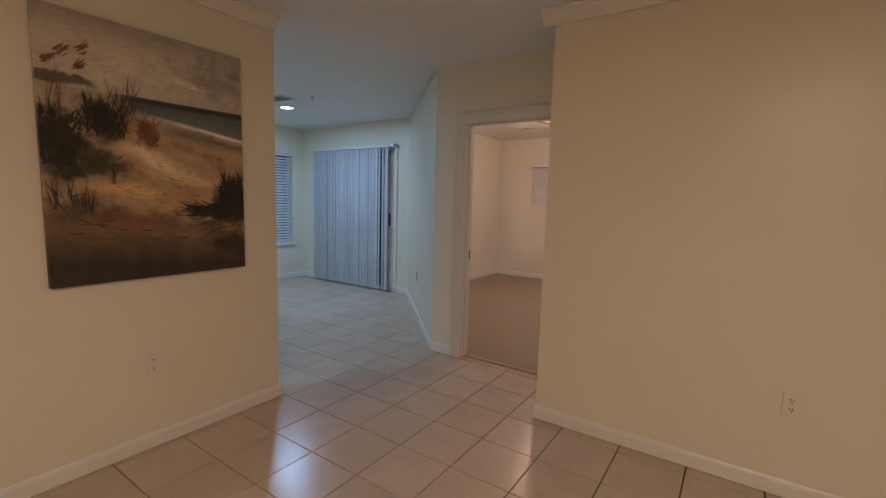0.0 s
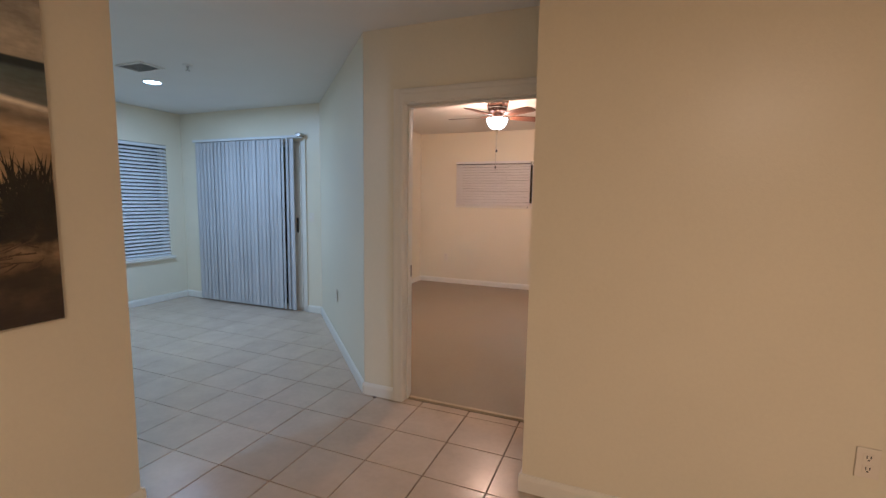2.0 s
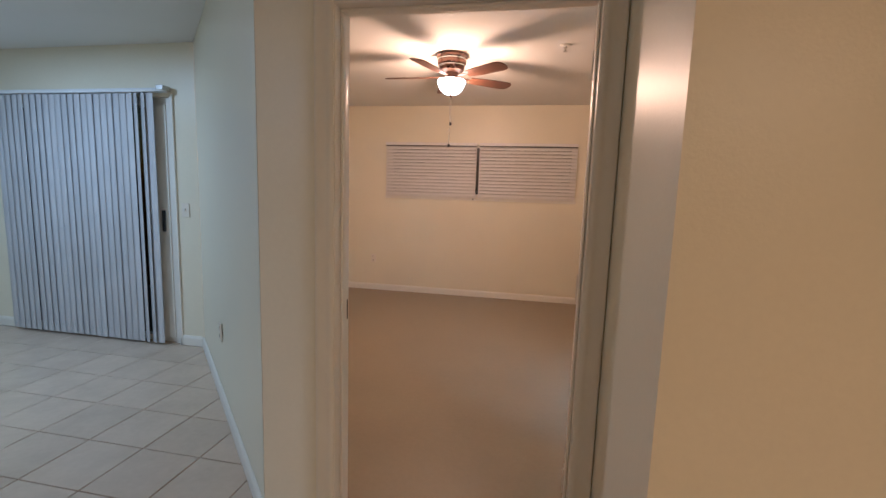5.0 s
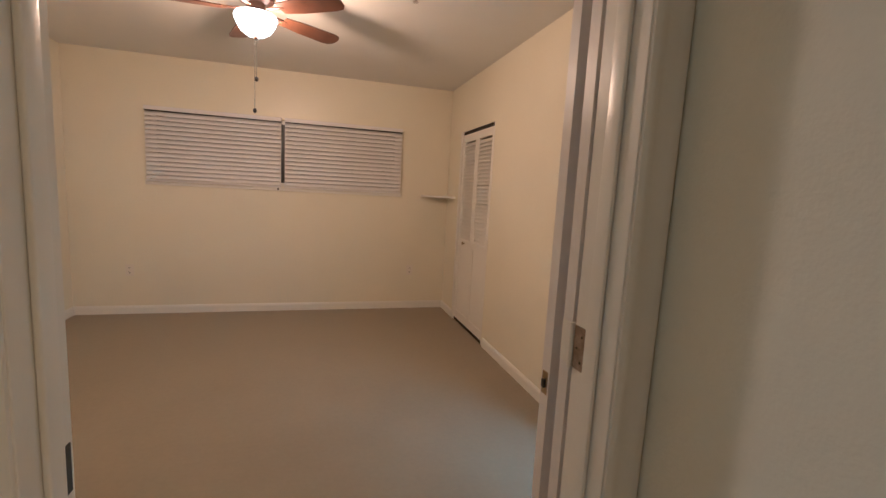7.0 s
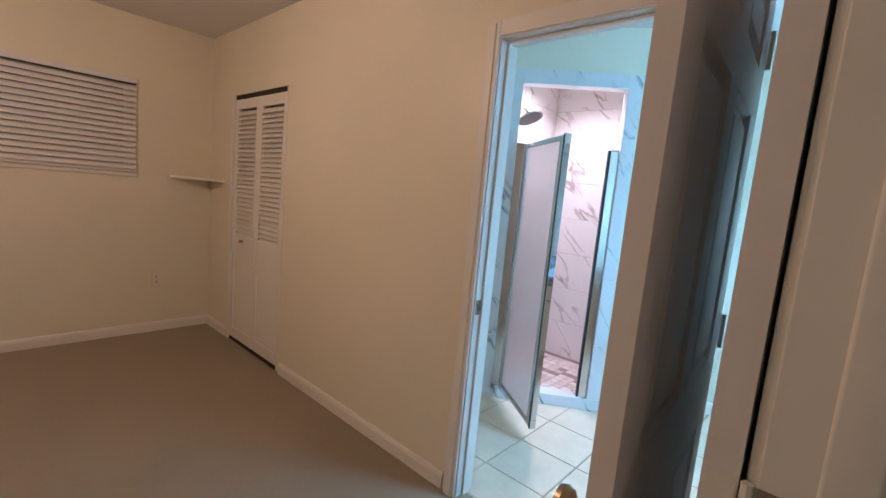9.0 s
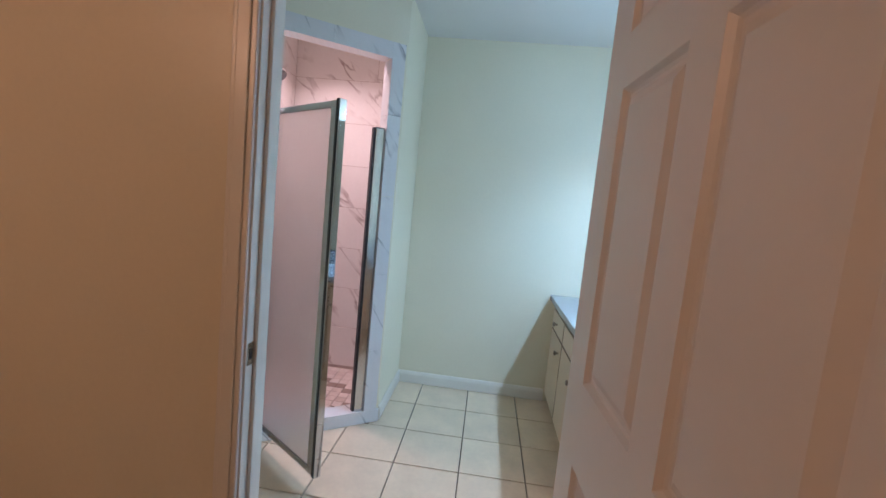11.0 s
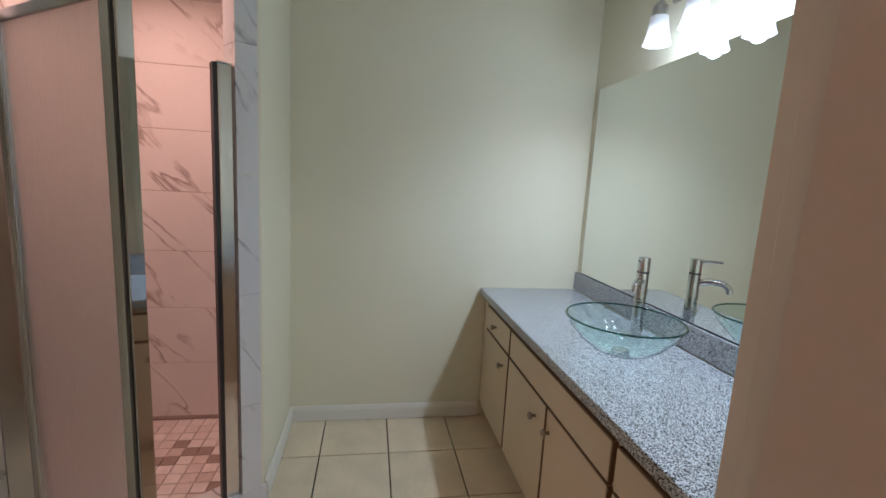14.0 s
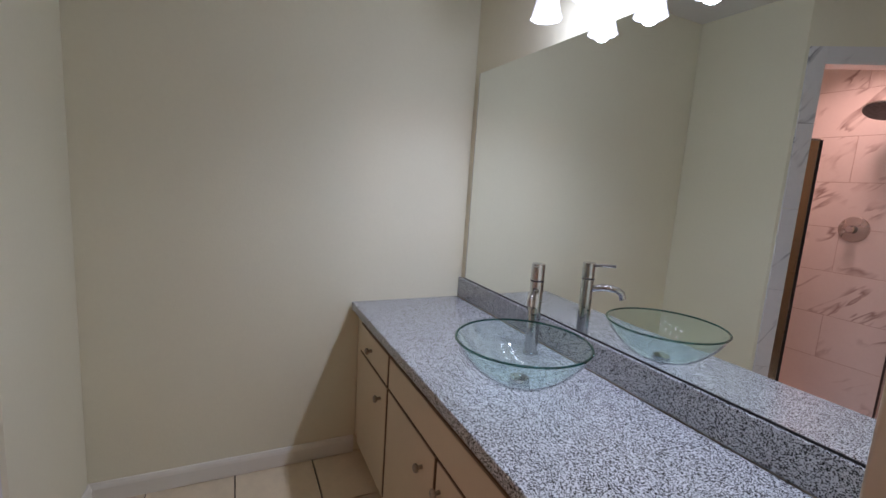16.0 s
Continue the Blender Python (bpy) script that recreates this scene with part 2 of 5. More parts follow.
shade_co, shade_sep, shade_fade = shade_nodes.nodes.new("ShaderNodeTexCoord"), shade_nodes.nodes.new("ShaderNodeSeparateXYZ"), shade_nodes.nodes.new("ShaderNodeMapRange")
shade_fade.inputs["From Min"].default_value, shade_fade.inputs["From Max"].default_value = -0.105, -0.16
shade_fade.inputs["To Min"].default_value, shade_fade.inputs["To Max"].default_value = 0.8, 5.0
shade_nodes.links.new(shade_co.outputs["Object"], shade_sep.inputs[0])
shade_nodes.links.new(shade_sep.outputs["Z"], shade_fade.inputs["Value"])
shade_nodes.links.new(shade_fade.outputs["Result"], shade_nodes.nodes["Principled BSDF"].inputs["Emission Strength"])
BOWL_GLOW = glowing("lit_alabaster_bowl", (1.0, 0.78, 0.60), 7.0)
CAN_GLOW = glowing("lit_can_lens", (0.72, 0.90, 1.0), 12.0)


# ---- mesh helpers ----
def finish(name, bm, mat, parent=None, label="", smooth=False):
    me = bpy.data.meshes.new(name)
    bmesh.ops.recalc_face_normals(bm, faces=bm.faces[:])
    if smooth:
        for e in bm.edges:
            e.smooth = len(e.link_faces) == 2 and e.calc_face_angle(0.0) < radians(34)
    bm.to_mesh(me)
    bm.free()
    for m in mat if isinstance(mat, (list, tuple)) else (mat,):
        me.materials.append(m)
    if smooth:
        me.polygons.foreach_set("use_smooth", [True] * len(me.polygons))
    ob = new(name, me)
    if parent:
        ob.parent = parent
    if label:
        ob["label"] = label
    return ob


def part(name, bm, mat, parent, label="", smooth=False):
    return finish(name, bm, mat, parent, label, smooth)


def thing(name, place, label, category, group="", turn=0.0):
    ob = new(name)
    ob.location, ob.rotation_euler = place, (0, 0, radians(turn))
    return tagged(ob, label, category, group)


def box(x0, y0, z0, x1, y1, z1, bevel=0.0, bm=None, segments=2):
    own = bmesh.new()
    bmesh.ops.create_cube(own, size=1.0)
    for v in own.verts:
        v.co = Vector(((x0 + x1) / 2 + v.co.x * (x1 - x0), (y0 + y1) / 2 + v.co.y * (y1 - y0), (z0 + z1) / 2 + v.co.z * (z1 - z0)))
    if bevel:
        bmesh.ops.bevel(own, geom=own.edges[:], offset=bevel, segments=segments, affect="EDGES", profile=0.5)
    if bm is None:
        return own
    return merge(bm, own)


def merge(bm, other, m=None):
    if m is not None:
        bmesh.ops.transform(other, matrix=m, verts=other.verts[:])
    me = bpy.data.meshes.new("joined")
    other.to_mesh(me)
    other.free()
    bm.from_mesh(me)
    bpy.data.meshes.remove(me)
    return bm


def prism(points, z0, z1):
    bm = bmesh.new()
    low = [bm.verts.new((x, y, z0)) for x, y in points]
    high = [bm.verts.new((x, y, z1)) for x, y in points]
    bm.faces.new(low[::-1])
    bm.faces.new(high)
    n = len(points)
    for i in range(n):
        bm.faces.new((low[i], low[(i + 1) % n], high[(i + 1) % n], high[i]))
    return bm


def lathe(profile, steps=28, close=False):
    """A turned body about z from (radius, height) pairs."""
    bm = bmesh.new()
    rings = [[bm.verts.new((r * math.cos(2 * math.pi * i / steps), r * math.sin(2 * math.pi * i / steps), z)) for i in range(steps)] for r, z in profile]
    for a, b in zip(rings, rings[1:] + (rings[:1] if close else [])):
        for i in range(steps):
            bm.faces.new((a[i], a[(i + 1) % steps], b[(i + 1) % steps], b[i]))
    if not close:
        bm.faces.new(rings[0][::-1])
        bm.faces.new(rings[-1])
    return bm


def tube(points, radius, steps=10):
    """A round bar along a line of places."""
    bm = bmesh.new()
    pts = [Vector(p) for p in points]
    rings = []
    for i, p in enumerate(pts):
        d = (pts[min(i + 1, len(pts) - 1)] - pts[max(i - 1, 0)]).normalized()
        side = d.cross(Vector((0, 0, 1)) if abs(d.z) < 0.9 else Vector((1, 0, 0))).normalized()
        up = side.cross(d)
        rings.append([bm.verts.new(p + radius * (math.cos(2 * math.pi * k / steps) * side + math.sin(2 * math.pi * k / steps) * up)) for k in range(steps)])
    for a, b in zip(rings, rings[1:]):
        for k in range(steps):
            bm.faces.new((a[k], a[(k + 1) % steps], b[(k + 1) % steps], b[k]))
    bm.faces.new(rings[0][::-1])
    bm.faces.new(rings[-1])
    return bm


def extrude_profile(profile, start, end, out):
    """A strip with the (depth, height) profile from start to end along the floor; depth grows along out."""
    bm = bmesh.new()
    s, e, o = Vector((*start, 0)), Vector((*end, 0)), Vector((*out, 0)).normalized()
    a = [bm.verts.new(s + o * d + Vector((0, 0, h))) for d, h in profile]
    b = [bm.verts.new(e + o * d + Vector((0, 0, h))) for d, h in profile]
    n = len(profile)
    for i in range(n):
        bm.faces.new((a[i], a[(i + 1) % n], b[(i + 1) % n], b[i]))
    bm.faces.new(a[::-1])
    bm.faces.new(b)
    return bm


# ---- the large structure ----
H = 2.52


def wall(name, bm, mat=None):
    return tagged(finish(name, bm, mat or CREAM), kind="structure")


def wall_x(name, y0, y1, x0, x1, holes=(), mat=None):
    """A wall that runs along x, with holes (x0, x1, z0, z1)."""
    bm, at = bmesh.new(), x0
    for hx0, hx1, hz0, hz1 in sorted(holes):
        if hx0 > at:
            box(at, y0, 0, hx0, y1, H, bm=bm)
        if hz0 > 0:
            box(hx0, y0, 0, hx1, y1, hz0, bm=bm)
        box(hx0, y0, hz1, hx1, y1, H, bm=bm)
        at = hx1
    box(at, y0, 0, x1, y1, H, bm=bm)
    return wall(name, bm, mat)


def wall_y(name, x0, x1, y0, y1, holes=(), mat=None):
    bm, at = bmesh.new(), y0
    for hy0, hy1, hz0, hz1 in sorted(holes):
        if hy0 > at:
            box(x0, at, 0, x1, hy0, H, bm=bm)
        if hz0 > 0:
            box(x0, hy0, 0, x1, hy1, hz0, bm=bm)
        box(x0, hy0, hz1, x1, hy1, H, bm=bm)
        at = hy1
    box(x0, at, 0, x1, y1, H, bm=bm)
    return wall(name, bm, mat)


SHOWER_A, SHOWER_DIR = Vector((1.43, 4.665)), Vector((-0.585, 0.811))
SHOWER_N = Vector((0.811, 0.585))


def shower_at(s, inward=0.0):
    p = SHOWER_A + SHOWER_DIR * s + SHOWER_N * inward
    return (p.x, p.y)


wall_y("wall_painting", -2.562, -2.442, -3.0, 2.09)
wall("wall_front_room", prism([(-0.868, 2.897), (3.6, 2.897), (3.6, 3.01), (-0.765, 3.01), (-0.765, 3.508), (-0.868, 3.508)], 0, H))
wall_x("wall_bedroom_door", 3.51, 3.63, -2.15, 0.0, [(-1.855, -0.927, 0, 2.052)])
wall("wall_diagonal", prism([(-2.152, 3.51), (-2.152, 3.63), (-3.715, 5.22), (-3.83, 5.212)], 0, H))
wall_x("wall_slider", 5.212, 5.36, -6.15, -3.832, [(-5.80, -4.06, 0, 2.10)])
wall_y("wall_living_window", -6.29, -6.152, -3.0, 5.36, [(4.25, 4.99, 0.60, 2.08)])
wall_x("wall_bedroom_window", 7.80, 7.94, -3.83, 0.9, [(-3.03, -0.585, 1.345, 2.03)])
wall_y("wall_bedroom_west", -3.83, -3.717, 5.362, 7.798)
wall_y("wall_bedroom_closet", 0.0, 0.11, 3.012, 7.798, [(3.757, 4.753, 0, 2.045), (6.468, 7.335, 0, 2.01)])
wall_y("wall_bath_far", 2.055, 2.175, 3.012, 5.72, mat=BATH_PAINT)
wall_x("wall_bath_stub", 4.665, 4.765, 1.43, 2.053, mat=BATH_PAINT)
wall_x("wall_shower_north", 5.62, 5.72, 0.7, 2.053)
wall_x("wall_bath_north", 5.39, 5.49, 0.112, 0.912, mat=BATH_PAINT)
wall_y("wall_shower_west", 0.81, 0.91, 5.492, 5.618)
wall_y("wall_closet_back", 0.80, 0.90, 5.75, 7.798)
wall_x("wall_closet_side", 5.722, 5.82, 0.112, 0.798)
wall_x("wall_south", -3.12, -3.002, -6.29, 3.6)
wall_y("wall_east", 3.602, 3.72, -3.0, 3.01)
head = prism([shower_at(0.0), shower_at(0.0, 0.1), shower_at(0.92, 0.1), shower_at(0.92)], 2.19, H)
wall("wall_shower_head", head, BATH_PAINT)
jamb_wall = prism([shower_at(0.78), shower_at(0.78, 0.1), shower_at(0.92, 0.1), shower_at(0.92)], 0, 2.19)
wall("wall_shower_jamb", jamb_wall, BATH_PAINT)

tagged(finish("ceiling", box(-6.3, -3.12, H, 3.72, 7.94, H + 0.1), CEIL), kind="structure")
tagged(finish("subfloor", box(-6.3, -3.12, -0.12, 3.72, 7.94, -0.012), GROUT), kind="structure")
tagged(finish("floor_bedroom", prism([(-2.12, 3.60), (-0.01, 3.60), (0.06, 3.768), (0.06, 4.742), (-0.005, 4.742), (0.0, 7.8), (-3.717, 7.8), (-3.717, 5.25)], -0.011, 0.008), SEALED), kind="structure")
tagged(finish("shower_floor_bed", prism([shower_at(0.1, 0.05), (2.053, 4.767), (2.053, 5.618), (0.912, 5.618), shower_at(0.78, 0.05)], -0.011, 0.035), MOSAIC_BED), kind="structure")

# baseboards
BASE = [(0.0, 0.003), (0.014, 0.003), (0.014, 0.066), (0.011, 0.078), (0.006, 0.088), (0.0, 0.09)]
for a, b, out in (
    ((-2.44, -2.99), (-2.44, 2.104), (1, 0)), ((-2.428, 2.092), (-2.56, 2.092), (0, 1)),
    ((-0.882, 2.895), (3.6, 2.895), (0, -1)), ((-0.870, 2.883), (-0.870, 3.490), (-1, 0)),
    ((-2.15, 3.508), (-1.912, 3.508), (0, -1)), ((-2.152, 3.508), (-3.83, 5.208), (-1, -1)),
    ((-3.84, 5.210), (-4.05, 5.210), (0, -1)), ((-5.82, 5.210), (-6.15, 5.210), (0, -1)), ((-6.15, 5.21), (-6.15, -3.0), (1, 0)),
    ((-3.715, 7.798), (-0.002, 7.798), (0, -1)), ((-0.002, 7.798), (-0.002, 7.38), (-1, 0)), ((-0.002, 6.42), (-0.002, 4.82), (-1, 0)),
    ((-3.715, 5.25), (-3.715, 7.798), (1, 0)), ((-2.13, 3.632), (-1.915, 3.632), (0, 1)), ((-3.715, 5.225), (-2.14, 3.632), (1, 1)),
    ((2.053, 4.66), (2.053, 3.576), (-1, 0)), ((1.432, 4.663), (2.053, 4.663), (0, -1)), ((0.112, 4.83), (0.112, 5.39), (1, 0)), ((0.112, 5.388), (0.890, 5.388), (0, -1)),
):
    tagged(finish("baseboard", extrude_profile(BASE, a, b, out), TRIM), kind="structure")

# crown moulding of the front room
CROWN = [(0.0, 2.435), (0.012, 2.435), (0.018, 2.455), (0.045, 2.49), (0.062, 2.497), (0.068, 2.518), (0.0, 2.518)]
for a, b, out in (((-2.44, -2.99), (-2.44, 2.09), (1, 0)), ((-0.936, 2.895), (3.6, 2.895), (0, -1)), ((-2.44, -2.998), (3.6, -2.998), (0, 1))):
    tagged(finish("crown_moulding", extrude_profile(CROWN, a, b, out), TRIM), kind="structure")
tagged(finish("crown_moulding", extrude_profile(CROWN, (-0.870, 2.893), (-0.870, 2.99), (-1, 0)), TRIM), kind="structure")

# ---- doors, frames and closets ----
MOULDING = [(0.0, 0.0), (0.0, 0.010), (0.10, 0.0135), (0.20, 0.0145), (0.30, 0.0125), (0.40, 0.0115), (0.55, 0.0125), (0.75, 0.0150), (0.90, 0.0165), (0.97, 0.0155), (1.0, 0.012), (1.0, 0.0)]


def moulded_casing(parent, inner, outer, y, side, top):
    """An upright of door trim with a soft painted profile, swelling towards its outer edge; side is the way that it faces."""
    bm = bmesh.new()
    rings = [[bm.verts.new((inner + (outer - inner) * f, y + side * d, z)) for f, d in MOULDING] for z in (0.0, top)]
    n = len(MOULDING)
    for i in range(n):
        bm.faces.new((rings[0][i], rings[0][(i + 1) % n], rings[1][(i + 1) % n], rings[1][i]))
    bm.faces.new(rings[0][::-1])
    bm.faces.new(rings[1])
    return part("casing", bm, TRIM, parent, smooth=True)


def casing_bars(parent, bars):
    for b in bars:
        part("casing", box(*b, bevel=0.004), TRIM, parent)


bed_frame = tagged(new("door_frame_bedroom"), kind="structure")
for b in ((-1.8545, 3.504, 0, -1.837, 3.636, 2.034), (-0.945, 3.504, 0, -0.9275, 3.636, 2.034), (-1.8545, 3.504, 2.034, -0.9275, 3.636, 2.0515)):
    part("jamb", box(*b, bevel=0.002), TRIM, bed_frame)
for b in ((-1.837, 3.552, 0, -1.826, 3.594, 2.022), (-0.954, 3.548, 0, -0.9452, 3.590, 2.022), (-1.837, 3.552, 2.022, -0.945, 3.594, 2.034)):
    part("door_stop", box(*b, bevel=0.0042, segments=4), TRIM, bed_frame, smooth=True)
moulded_casing(bed_frame, -1.840, -1.912, 3.5075, -1, 2.128)
moulded_casing(bed_frame, -0.942, -0.8702, 3.5075, -1, 2.128)
casing_bars(bed_frame, ((-1.8425, 3.495, 2.042, -0.9385, 3.5075, 2.128), (-1.864, 3.491, 2.092, -0.92, 3.4948, 2.118),
                        (-1.912, 3.6325, 0, -1.843, 3.646, 2.128), (-0.938, 3.6325, 0, -0.87, 3.646, 2.128), (-1.8425, 3.6325, 2.042, -0.9385, 3.646, 2.128)))
part("strike_plate", box(-1.8375, 3.596, 0.875, -1.8355, 3.626, 0.955), BLACK, bed_frame, "dark metal strike plate")
tagged(finish("threshold_strip", box(-1.837, 3.575, -0.011, -0.945, 3.60, 0.012, 0.003), STRIP), kind="structure")
# Solid dark strip: the shade between tile and threshold, put in as colour.
tagged(finish("threshold_gap_shade", box(-1.837, 3.563, -0.011, -0.945, 3.5745, -0.003), DARK), kind="structure")

bath_frame = tagged(new("door_frame_bathroom"), kind="structure")
for b in ((-0.004, 4.735, 0, 0.114, 4.7525, 2.028), (-0.004, 3.7575, 0, 0.114, 3.775, 2.028), (-0.004, 3.7575, 2.028, 0.114, 4.7525, 2.0445)):
    part("jamb", box(*b, bevel=0.002), TRIM, bath_frame)
for b in ((0.034, 4.723, 0, 0.078, 4.735, 2.016), (0.034, 3.775, 0, 0.078, 3.787, 2.016), (0.034, 3.775, 2.016, 0.078, 4.735, 2.028)):
    part("door_stop", box(*b, bevel=0.003), TRIM, bath_frame)
casing_bars(bath_frame, ((-0.016, 4.741, 0, -0.0025, 4.81, 2.10), (-0.016, 3.70, 0, -0.0025, 3.769, 2.10), (-0.016, 3.7695, 2.034, -0.0025, 4.7405, 2.10),
                         (-0.022, 4.758, 0, -0.016, 4.795, 2.086), (0.1125, 4.741, 0, 0.121, 4.81, 2.10), (0.1125, 3.7695, 2.034, 0.121, 4.7405, 2.10)))
part("strike_plate", box(0.002, 4.7325, 0.875, 0.03, 4.7345, 0.94), NICKEL, bath_frame, "steel strike plate")
part("strike_hole", box(0.009, 4.7315, 0.892, 0.022, 4.7328, 0.923), BLACK, bath_frame)
tagged(finish("threshold_bath", box(0.045, 3.775, -0.011, 0.075, 4.735, 0.006, 0.002), STRIP), kind="structure")


def raised_panel(x0, z0, x1, z1):
    """A raised field with sloped sides on both faces of a leaf 35 mm thick."""
    bm = bmesh.new()
    for y_out, y_in in ((0.0, 0.013), (-0.035, -0.022)):
        rings = []
        for inset, y in ((0.0, y_out), (0.008, y_out + (y_in - y_out) * 0.75), (0.014, y_in), (0.022, y_in), (0.044, y_out + (y_in - y_out) * 0.2)):
            pts = ((x0 + inset, z0 + inset), (x1 - inset, z0 + inset), (x1 - inset, z1 - inset), (x0 + inset, z1 - inset))
            rings.append([bm.verts.new((x, -y if y_out == 0.0 else y, z)) for x, z in pts])
        for a, b in zip(rings, rings[1:]):
            for i in range(4):
                bm.faces.new((a[i], a[(i + 1) % 4], b[(i + 1) % 4], b[i]))
        bm.faces.new(rings[-1])
    return bm


def panel_door(name, place, turn, width, label, pin_y=0.006):
    """A six-panel leaf: local x from the hinge edge, y from 0 to -0.035."""
    door = thing(name, place, label, "door", turn=turn)
    stile, mid, top = 0.120, 0.094, 2.02
    pw = (width - 2 * stile - mid) / 2
    columns = ((stile, stile + pw), (stile + pw + mid, width - stile))
    rows = ((0.22, 0.815), (1.008, 1.653), (1.765, 1.93))
    for x0, x1 in ((0.0, stile), (stile + pw, stile + pw + mid), (width - stile, width)):
        part("stile", box(x0, -0.035, 0.012, x1, 0.0, top), DOORP, door)
    zs = (0.012, 0.22, 0.815, 1.008, 1.653, 1.765, 1.93, top)
    for z0, z1 in zip(zs[::2], zs[1::2]):
        for x0, x1 in columns:
            part("rail", box(x0 - 0.001, -0.035, z0, x1 + 0.001, 0.0, z1), DOORP, door)
    for z0, z1 in rows:
        for x0, x1 in columns:
            part("panel", raised_panel(x0, z0, x1, z1), DOORP, door)
    for side in (1, -1):
        y = 0.0 if side > 0 else -0.035
        knob = part("knob", lathe([(0.0, 0.0), (0.033, 0.0), (0.034, 0.006), (0.018, 0.011), (0.011, 0.02), (0.012, 0.034), (0.024, 0.042), (0.028, 0.053), (0.024, 0.064), (0.0, 0.068)], 20), BRASS, door, "aged brass knob", True)
        knob.matrix_local = pose(width - 0.065, y, 0.905, -90 * side, 0, 0)
    part("latch_plate", box(width - 0.0005, -0.030, 0.875, width + 0.001, -0.006, 0.935), BRASS, door, "aged brass latch plate")
    part("latch_bolt", box(width + 0.001, -0.024, 0.893, width + 0.008, -0.012, 0.915, 0.002), BLACK, door)
    for z in (0.25, 1.02, 1.80):
        hinge = part("hinge", box(-0.0025, -0.033, z, -0.0005, -0.002, z + 0.09), TRIM, door, "white-painted butt hinge")
        pin = tube([(-0.004, pin_y, z - 0.004), (-0.004, pin_y, z + 0.094)], 0.006, 8)
        part("hinge_pin", pin, TRIM, hinge)
    return door


def hinge_plate(y0, y1, z0, z1, r):
    """A thin steel leaf on the jamb with its two hall-side corners rounded."""
    outline = [(y1, z0), (y1, z1)]
    for cz, a0 in ((z1 - r, 90), (z0 + r, 180)):
        outline += [(y0 + r + r * math.cos(radians(a0 + 18 * k)), cz + r * math.sin(radians(a0 + 18 * k))) for k in range(6)]
    bm = bmesh.new()
    near_side = [bm.verts.new((-0.9468, y, z)) for y, z in outline]
    wall_side = [bm.verts.new((-0.9445, y, z)) for y, z in outline]
    bm.faces.new(near_side)
    bm.faces.new(wall_side[::-1])
    for k in range(len(outline)):
        q = (k + 1) % len(outline)
        bm.faces.new((near_side[k], near_side[q], wall_side[q], wall_side[k]))
    return bm


panel_door("panel_door", (-0.02, 3.832, 0.0), 182.9, 0.885, "white six-panel door standing open beside the bathroom doorway")
panel_door("panel_door", (-0.943, 3.686, 0.0), 0.0, 0.86, "white six-panel bedroom door folded back against the wall", pin_y=-0.043)
for z in (0.25, 1.02, 1.80):
    part("hinge_leaf", hinge_plate(3.594, 3.634, z, z + 0.092, 0.010), WORN, bed_frame, "worn steel hinge leaf on the jamb")
    for dy, dz in ((0.010, 0.018), (0.026, 0.045), (0.010, 0.072)):
        part("screw", tube([(-0.9469, 3.597 + dy, z + dz), (-0.9476, 3.597 + dy, z + dz)], 0.0028, 8), BLACK, bed_frame)

# bifold closet doors
closet = tagged(new("door_frame_closet"), kind="structure")
# The head jamb is coloured dark for the shade over the doors.
for b in ((-0.003, 7.317, 0, 0.112, 7.3345, 2.005), (-0.003, 6.4685, 0, 0.112, 6.4835, 2.005), (0.005, 6.484, 1.992, 0.115, 7.316, 2.009)):
    part("jamb", box(*b, bevel=0.002), TRIM if b[5] < 2.006 else DARK, closet)
part("casing", box(-0.014, 7.32, 0, -0.0032, 7.362, 2.012, 0.003), TRIM, closet)


def bifold_leaf(y0, y1, knob_y, label):
    leaf = thing("bifold_door", (0.018, (y0 + y1) / 2, 0.0), label, "closet door", "bifold closet doors")
    w = (y1 - y0) / 2
    for a, b in ((-w, -w + 0.045), (w - 0.045, w)):
        part("stile", box(-0.014, a, 0.035, 0.014, b, 1.975, 0.002), TRIM, leaf)
    for z0, z1 in ((0.035, 0.12), (0.83, 0.90), (1.90, 1.975)):
        part("rail", box(-0.014, -w + 0.045, z0, 0.014, w - 0.045, z1, 0.002), TRIM, leaf)
    part("panel", box(-0.006, -w + 0.044, 0.119, 0.006, w - 0.044, 0.831), TRIM, leaf)
    slat = None
    for i in range(28):
        z = 0.918 + i * 0.0352
        if slat is None:
            bm = box(-0.024, -w + 0.044, -0.0025, 0.024, w - 0.044, 0.0025)
            slat = part("slat", bm, TRIM, leaf)
        else:
            slat = new("slat", slat.data)
            slat.parent = leaf
        slat.matrix_local = pose(0, 0, z, 0, -52, 0)
    if knob_y is not None:
        k = part("knob", lathe([(0.0, 0.0), (0.008, 0.0), (0.007, 0.012), (0.015, 0.02), (0.015, 0.027), (0.0, 0.031)], 14), BRASS, leaf, "small brass knob", True)
        k.matrix_local = pose(-0.014, knob_y - (y0 + y1) / 2, 0.866, 0, -90, 0)
    return leaf


bifold_leaf(6.902, 7.314, 7.11, "white louvred bifold closet door with a small brass knob")
bifold_leaf(6.487, 6.898, None, "white louvred bifold closet door beside the bedroom wall")
# Dark strip painted in for the shade above the leaves.
tagged(finish("closet_track_shade", box(0.004, 6.485, 1.978, 0.012, 7.316, 1.9915), DARK), kind="structure")
# The same below the leaves: shade drawn as a dark strip.
tagged(finish("closet_floor_shade", box(0.003, 6.485, 0.0085, 0.03, 7.316, 0.030), DARK), kind="structure")

